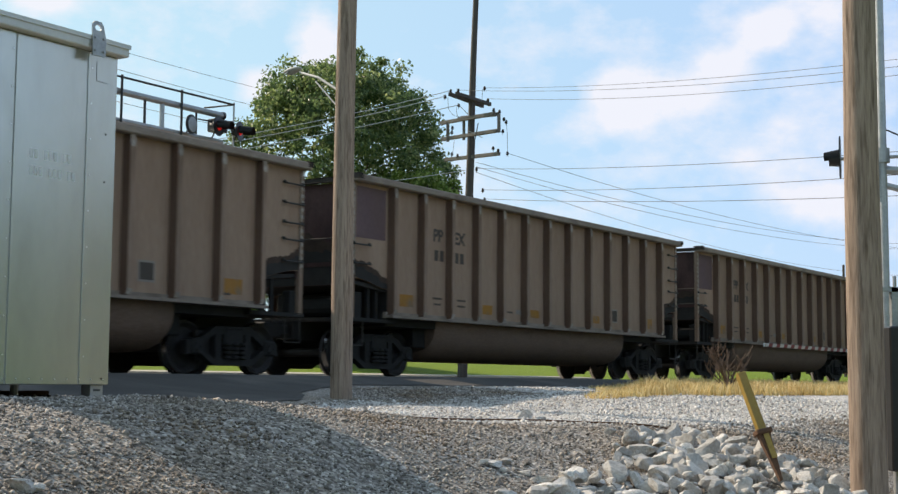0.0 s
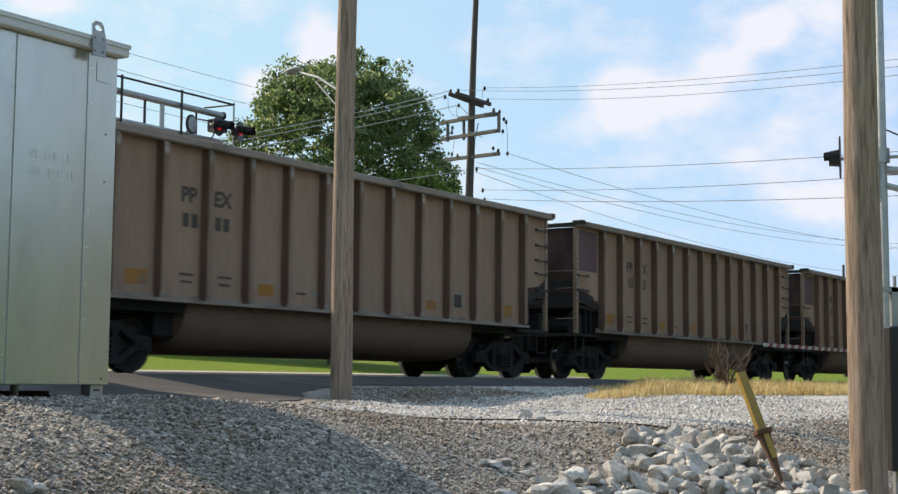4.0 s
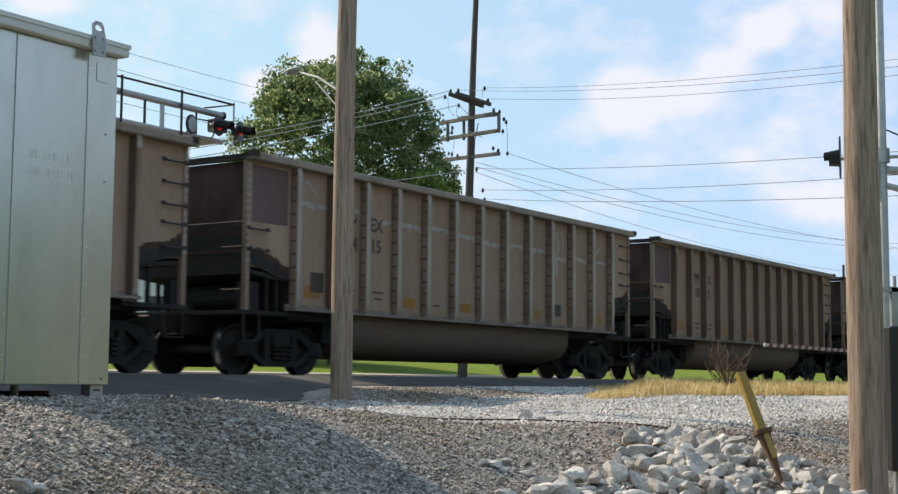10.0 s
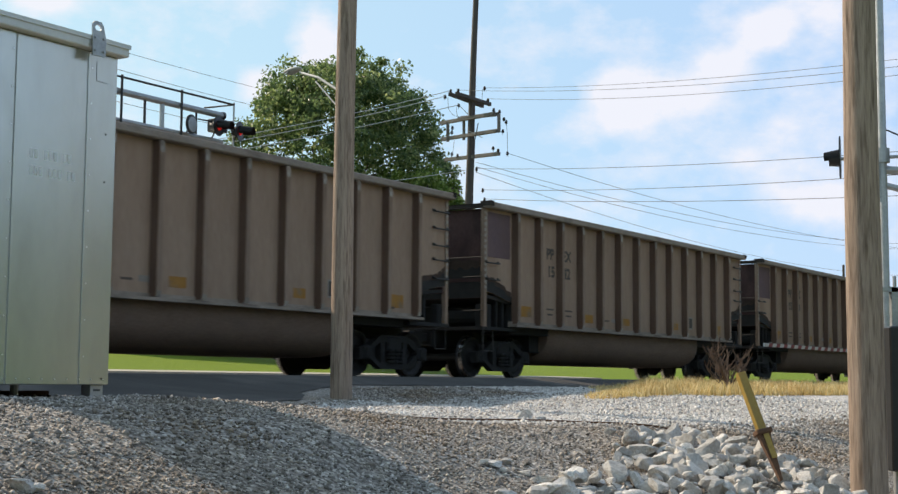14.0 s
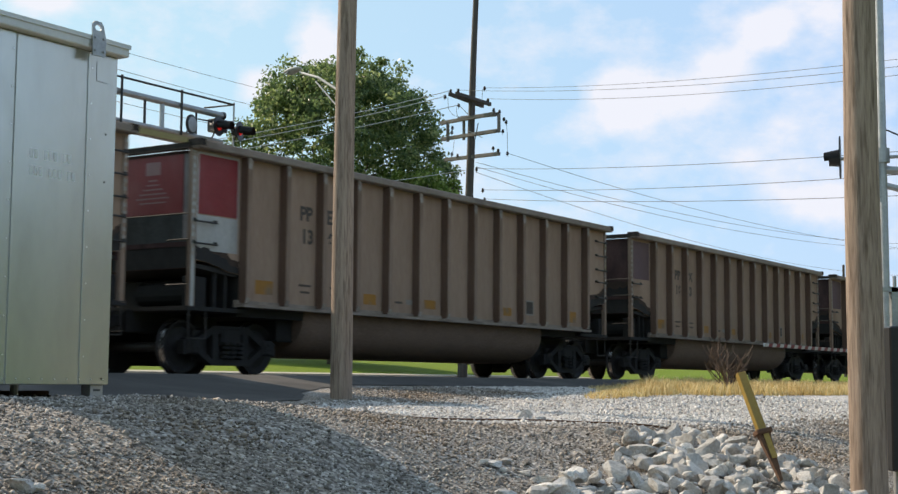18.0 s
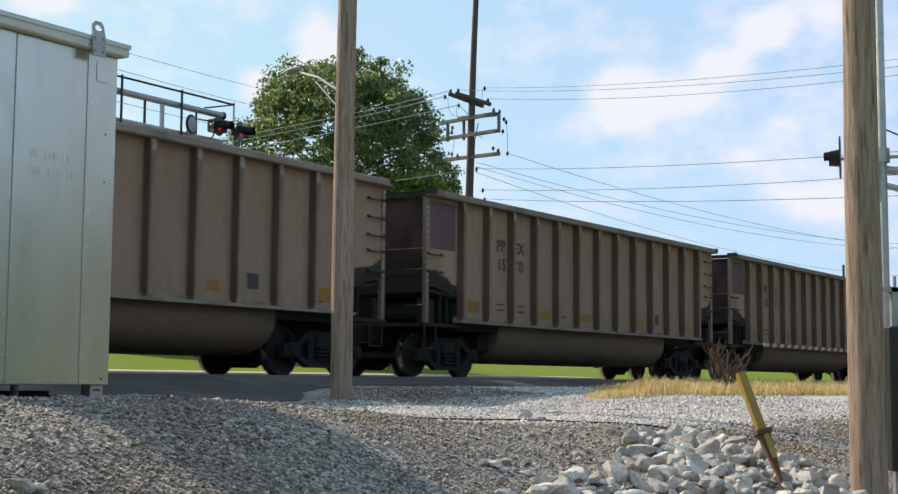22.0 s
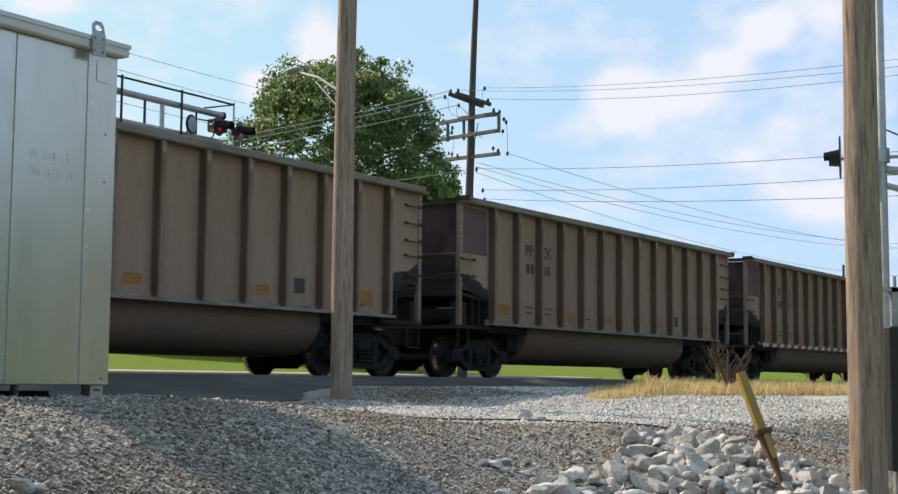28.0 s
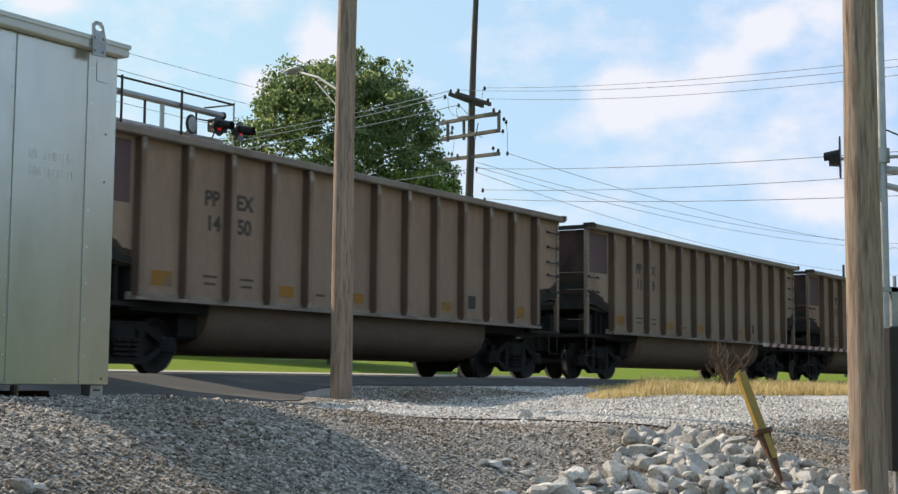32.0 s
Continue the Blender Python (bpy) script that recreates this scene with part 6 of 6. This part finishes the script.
def make_tree(x, y, height, rx, rz, zc, seed, n_leaf, leaf=0.2, label="", shift=0.0, mat="leaf", open_side=0.0):
    rnd = random.Random(seed)
    rng = np.random.default_rng(seed)
    z = ground_z(x, y)
    e = thing("tree", pose(x, y, z), label, "tree")
    bm = B()

    def limb(a, b, r0, r1, wob=0.25):
        a, b = Vector(a), Vector(b)
        pts = []
        n = 6
        for i in range(n + 1):
            p = a.lerp(b, i / n)
            if 0 < i < n:
                p += Vector((rnd.gauss(0, wob), rnd.gauss(0, wob), rnd.gauss(0, wob * 0.5)))
            pts.append(p)
        for i in range(n):
            t0, t1 = i / n, (i + 1) / n
            rod(bm, pts[i], pts[i + 1], r0 + (r1 - r0) * t0, r0 + (r1 - r0) * t1, 8)
        return pts
    trunk = limb((0, 0, -0.2), (0.2, 0.1, height * 0.74), 0.075 * rx, 0.06, 0.12)
    tips = []
    for i in range(26):
        t = 0.22 + 0.7 * rnd.random()
        st = Vector(trunk[0]).lerp(Vector(trunk[-1]), t)
        an = rnd.random() * 6.28
        reach = rx * (0.55 + 0.4 * rnd.random()) * (1.1 - 0.55 * t)
        en = st + Vector((shift * 0.8 + math.cos(an) * reach, math.sin(an) * reach, 0.6 + 2.4 * rnd.random()))
        en.z = min(en.z, zc - z + rz * 0.72)
        pts = limb(st, en, 0.13 * (1.15 - t), 0.025)
        tips.append(pts[4])
        tips.append(en)
    part("trunk", bm, M["bark"], e)
    # clumps of leaves on a lumpy crown, denser outside
    cen = []
    while len(cen) < n_leaf // 150:
        v = Vector((rnd.gauss(0, 1), rnd.gauss(0, 1), rnd.gauss(0, 1))).normalized()
        k = 0.6 + 0.4 * rnd.random() ** 0.55
        lump = 0.97 + 0.06 * noise.noise(v * 1.9 + Vector((seed, 0, 0))) + 0.15 * noise.noise(v * 4.5 + Vector((0, seed, 0)))
        w = 1.0 if v.z > 0 else 1.02
        lump = min(lump, 1.06)
        lat = (1 - abs(v.z) ** 2.15) ** 0.465 / max(1e-3, math.hypot(v.x, v.y))
        p = Vector((v.x * lat * rx * lump * k * w, v.y * lat * rx * lump * k * w, zc - z + v.z * rz * lump * k))
        if p.z < 2.2 or p.z > zc - z + rz * 0.97:
            continue
        # thin, see-through boughs low on the sunny side
        low = p.z < (zc - z) * 1.44
        if low and rnd.random() < open_side * (1.0 if -3.6 < p.x < 0.9 else 0.45):
            continue
        p.x += shift
        cen.append((p, 0.30 + 0.42 * rnd.random()))
    for p in tips[::2]:
        cen.append((p, 0.36))
    per = n_leaf // len(cen)
    verts, faces = [], []
    for p, r in cen:
        off = rng.normal(0, 1, (per, 3))
        off /= np.linalg.norm(off, axis=1)[:, None]
        off *= (rng.random((per, 1)) ** 0.6) * r * np.array([1.1, 1.1, 0.8])
        c = np.array(p) + off
        a = rng.normal(0, 1, (per, 3))
        a /= np.linalg.norm(a, axis=1)[:, None]
        b = np.cross(a, rng.normal(0, 1, (per, 3)))
        b /= np.linalg.norm(b, axis=1)[:, None]
        s = leaf * (0.6 + 0.8 * rng.random((per, 1)))
        quad = np.stack((c - a * s * 0.5, c + b * s * 0.32 + a * 0.05 * s, c + a * s * 0.5, c - b * s * 0.32), axis=1).reshape(-1, 3)
        k = len(verts)
        verts.extend(map(tuple, quad.tolist()))
        faces.extend((k + q, k + q + 1, k + q + 2, k + q + 3) for q in range(0, 4 * per, 4))
    soup("crown", verts, faces, M[mat], e)
    return e


make_tree(-4.8, 59.5, 14.0, 4.95, 6.9, 8.65, 5, 110000, 0.155, "broad-crowned green shade tree in full leaf", open_side=0.55)
make_tree(0.57, 56.5, 9.0, 1.9, 3.6, 6.5, 11, 26000, 0.18, "smaller light green tree beside the big one", shift=-1.6, mat="leaf_light")


def make_dry_grass():
    rng = np.random.default_rng(3)
    verts, faces = [], []
    n = 0
    while n < 32000:
        s, u = 1.0 + 24 * rng.random() ** 1.2, 4.4 + 3.2 * rng.random()
        edge = 1.5 + (7.0 - u) * 1.93 + 1.3 * noise.noise(Vector((u * 1.3, 2.0, 0)))
        if s < edge or u > 7.0 + 0.5 * noise.noise(Vector((s * 0.7, 5.0, 0))):
            continue
        den = 0.5 + 0.9 * noise.noise(Vector((s * 0.9, u * 0.9, 9.0)))
        if rng.random() > 0.55 + den:
            continue
        p = on_plan(s, u)
        z = ground_z(p.x, p.y) - 0.01
        h = (0.4 + 0.6 * smooth_step(0, 2.5, s - edge)) * (0.15 + 0.2 * rng.random()) * (0.75 + 0.3 * noise.noise(Vector((s * 1.6, u * 1.6, 1))))
        a = rng.random() * 6.28
        lean = h * (0.15 + 0.5 * rng.random())
        w = 0.0055 + 0.005 * rng.random()
        dx, dy = math.cos(a), math.sin(a)
        k = len(verts)
        verts.extend(((p.x - dy * w, p.y + dx * w, z), (p.x + dy * w, p.y - dx * w, z), (p.x + dx * lean * 0.35 + dy * w * 0.8, p.y + dy * lean * 0.35 - dx * w * 0.8, z + h * 0.6),
                      (p.x + dx * lean * 0.35 - dy * w * 0.8, p.y + dy * lean * 0.35 + dx * w * 0.8, z + h * 0.6), (p.x + dx * lean, p.y + dy * lean, z + h)))
        faces.extend(((k, k + 1, k + 2, k + 3), (k + 3, k + 2, k + 4)))
        n += 1
    return tagged(soup("dry_grass", verts, faces, M["dry_grass"]), "ankle-high straw-coloured dry grass along the ballast", "grass", kind="stuff")


make_dry_grass()


def make_weed():
    base = Vector((4.720, 23.531, 1.267))
    z = ground_z(base.x, base.y)
    e = thing("dead_weed", pose(base.x, base.y, z), "dead brown branching weed standing in dry grass", "weed")
    rnd = random.Random(8)
    for i in range(13):
        bm = B()
        a = rnd.random() * 6.28
        h = 0.42 + 0.38 * rnd.random()
        sp = 0.25 + 0.25 * rnd.random()
        pts = [Vector((0, 0, 0)), Vector((math.cos(a) * sp * 0.3, math.sin(a) * sp * 0.3, h * 0.45)), Vector((math.cos(a) * sp, math.sin(a) * sp, h))]
        tube(bm, pts, 0.009, 5)
        twigs = []
        for k in range(9):
            t = 0.35 + 0.65 * rnd.random()
            p = pts[0].lerp(pts[2], t)
            b = rnd.random() * 6.28
            twigs.append([p, p + Vector((math.cos(b) * 0.1, math.sin(b) * 0.1, 0.08)), p + Vector((math.cos(b) * 0.17, math.sin(b) * 0.17, 0.2))])
        stalk = part("stalk", bm, M["twig"], e)
        for pts in twigs:
            part("twig", tube(B(), pts, 0.005, 4), M["twig"], stalk)
    return e


make_weed()


def make_ground_cable():
    pts = []
    for i in range(31):
        t = i / 30
        a, b = Vector((-0.455, 13.592, 0.857)), Vector((2.421, 13.850, 0.743))
        p = a.lerp(b, t) + Vector((0.05 * math.sin(t * 9), 0.12 * math.sin(t * 5.0), 0))
        pts.append(Vector((p.x, p.y, ground_z(p.x, p.y) + 0.012)))
    return tagged(part("ground_cable", tube(B(), pts, 0.011, 6), M["rust"]), "thin rust-brown cable lying on the gravel", "cable")


make_ground_cable()


def make_house():
    x, y = -14.5, 64.0
    z = ground_z(x, y)
    e = thing("house", Matrix.Translation((x, y, z)) @ pose(0, 0, 0, 0, 0, 12), "white-sided two-storey house behind the line", "house")
    part("wall", box(B(), -5, 5, -4, 4, -0.3, 5.6), M["house"], e)
    for k in range(28):
        part("siding_board", box(B(), -5.02, 5.02, -4.03, -4.001, 0.0 + k * 0.2, 0.19 + k * 0.2), M["house"], e)
    bm = B()
    extrude_poly(bm, [(-4.6, 5.55), (4.6, 5.55), (0, 7.9)], "x", -5.4, 5.4)
    part("roof", bm, M["roof"], e)
    for wx in (-3.4, -1.1, 1.1, 3.4):
        for wz in (0.9, 3.5):
            w = part("window", box(B(), wx - 0.55, wx + 0.55, -4.07, -4.035, wz, wz + 1.4), M["house"], e)
            part("pane", box(B(), wx - 0.45, wx + 0.45, -4.085, -4.072, wz + 0.1, wz + 1.3), M["glass"], w)
    return e


make_house()


def make_woods():
    """Wood edge beside and behind the eye; unseen belt added to shade the far cars."""
    rng = np.random.default_rng(21)
    verts, faces = [], []

    def leaf_at(c, s):
        a, b = rng.normal(0, 1, 3), rng.normal(0, 1, 3)
        a /= np.linalg.norm(a)
        b = np.cross(a, b)
        b /= np.linalg.norm(b)
        k = len(verts)
        verts.extend((tuple(c - a * s), tuple(c + b * s * 0.7), tuple(c + a * s), tuple(c - b * s * 0.7)))
        faces.append((k, k + 1, k + 2, k + 3))
    for i in range(14000):
        t = rng.random()
        an = radians(46 + 170 * t)
        d = 44 + 8 * rng.random()
        top = 8.0 + 2.0 * noise.noise(Vector((t * 14, 0, 3)))
        leaf_at(np.array((d * math.sin(an), d * math.cos(an), top * rng.random() ** 0.7)), 0.7 + 0.9 * rng.random())
    # added out of view: a tall belt that blocks sky from the far cars
    for i in range(16000):
        t = rng.random()
        p = on_plan(24 + 62 * t, 19.5 + 5 * rng.random())
        top = 14.0 + 3.0 * noise.noise(Vector((t * 9, 4, 3)))
        leaf_at(np.array((p.x, p.y, top * rng.random() ** 0.7)), 0.5 + 0.7 * rng.random())
    return tagged(soup("far_woods", verts, faces, M["hedge"]), "green wood edge across the field with an unseen shading belt added", "woods", kind="stuff")


make_woods()


# ---------------------------------------------------------------- movement
def motions():
    for k, car in CARS.items():
        walk(car, [(t, car_pose(k, t)) for t in range(0, 33, 2)])
        # the wheels roll while the car is before the eye
        t_in = (PITCH * k - 30) / 14.0
        t_out = (PITCH * k + 62) / 13.6
        i0, i1 = max(0, int(t_in * FPS)), min(32 * FPS, int(t_out * FPS))
        times = sorted({0, 32 * FPS} | set(range(i0, i1 + 1)))
        for axle in [c for c in car.children if c.name.split(".")[0] == "wheelset"]:
            loc = axle.matrix_basis.translation.copy()
            start = travelled(i0 / FPS)
            rows = []
            for i in times:
                roll = math.degrees((travelled(min(max(i, i0), i1) / FPS) - start) / 0.457)
                rows.append((i / FPS, pose(loc.x, loc.y, loc.z, 0, roll, 0)))
            walk(axle, rows)


motions()
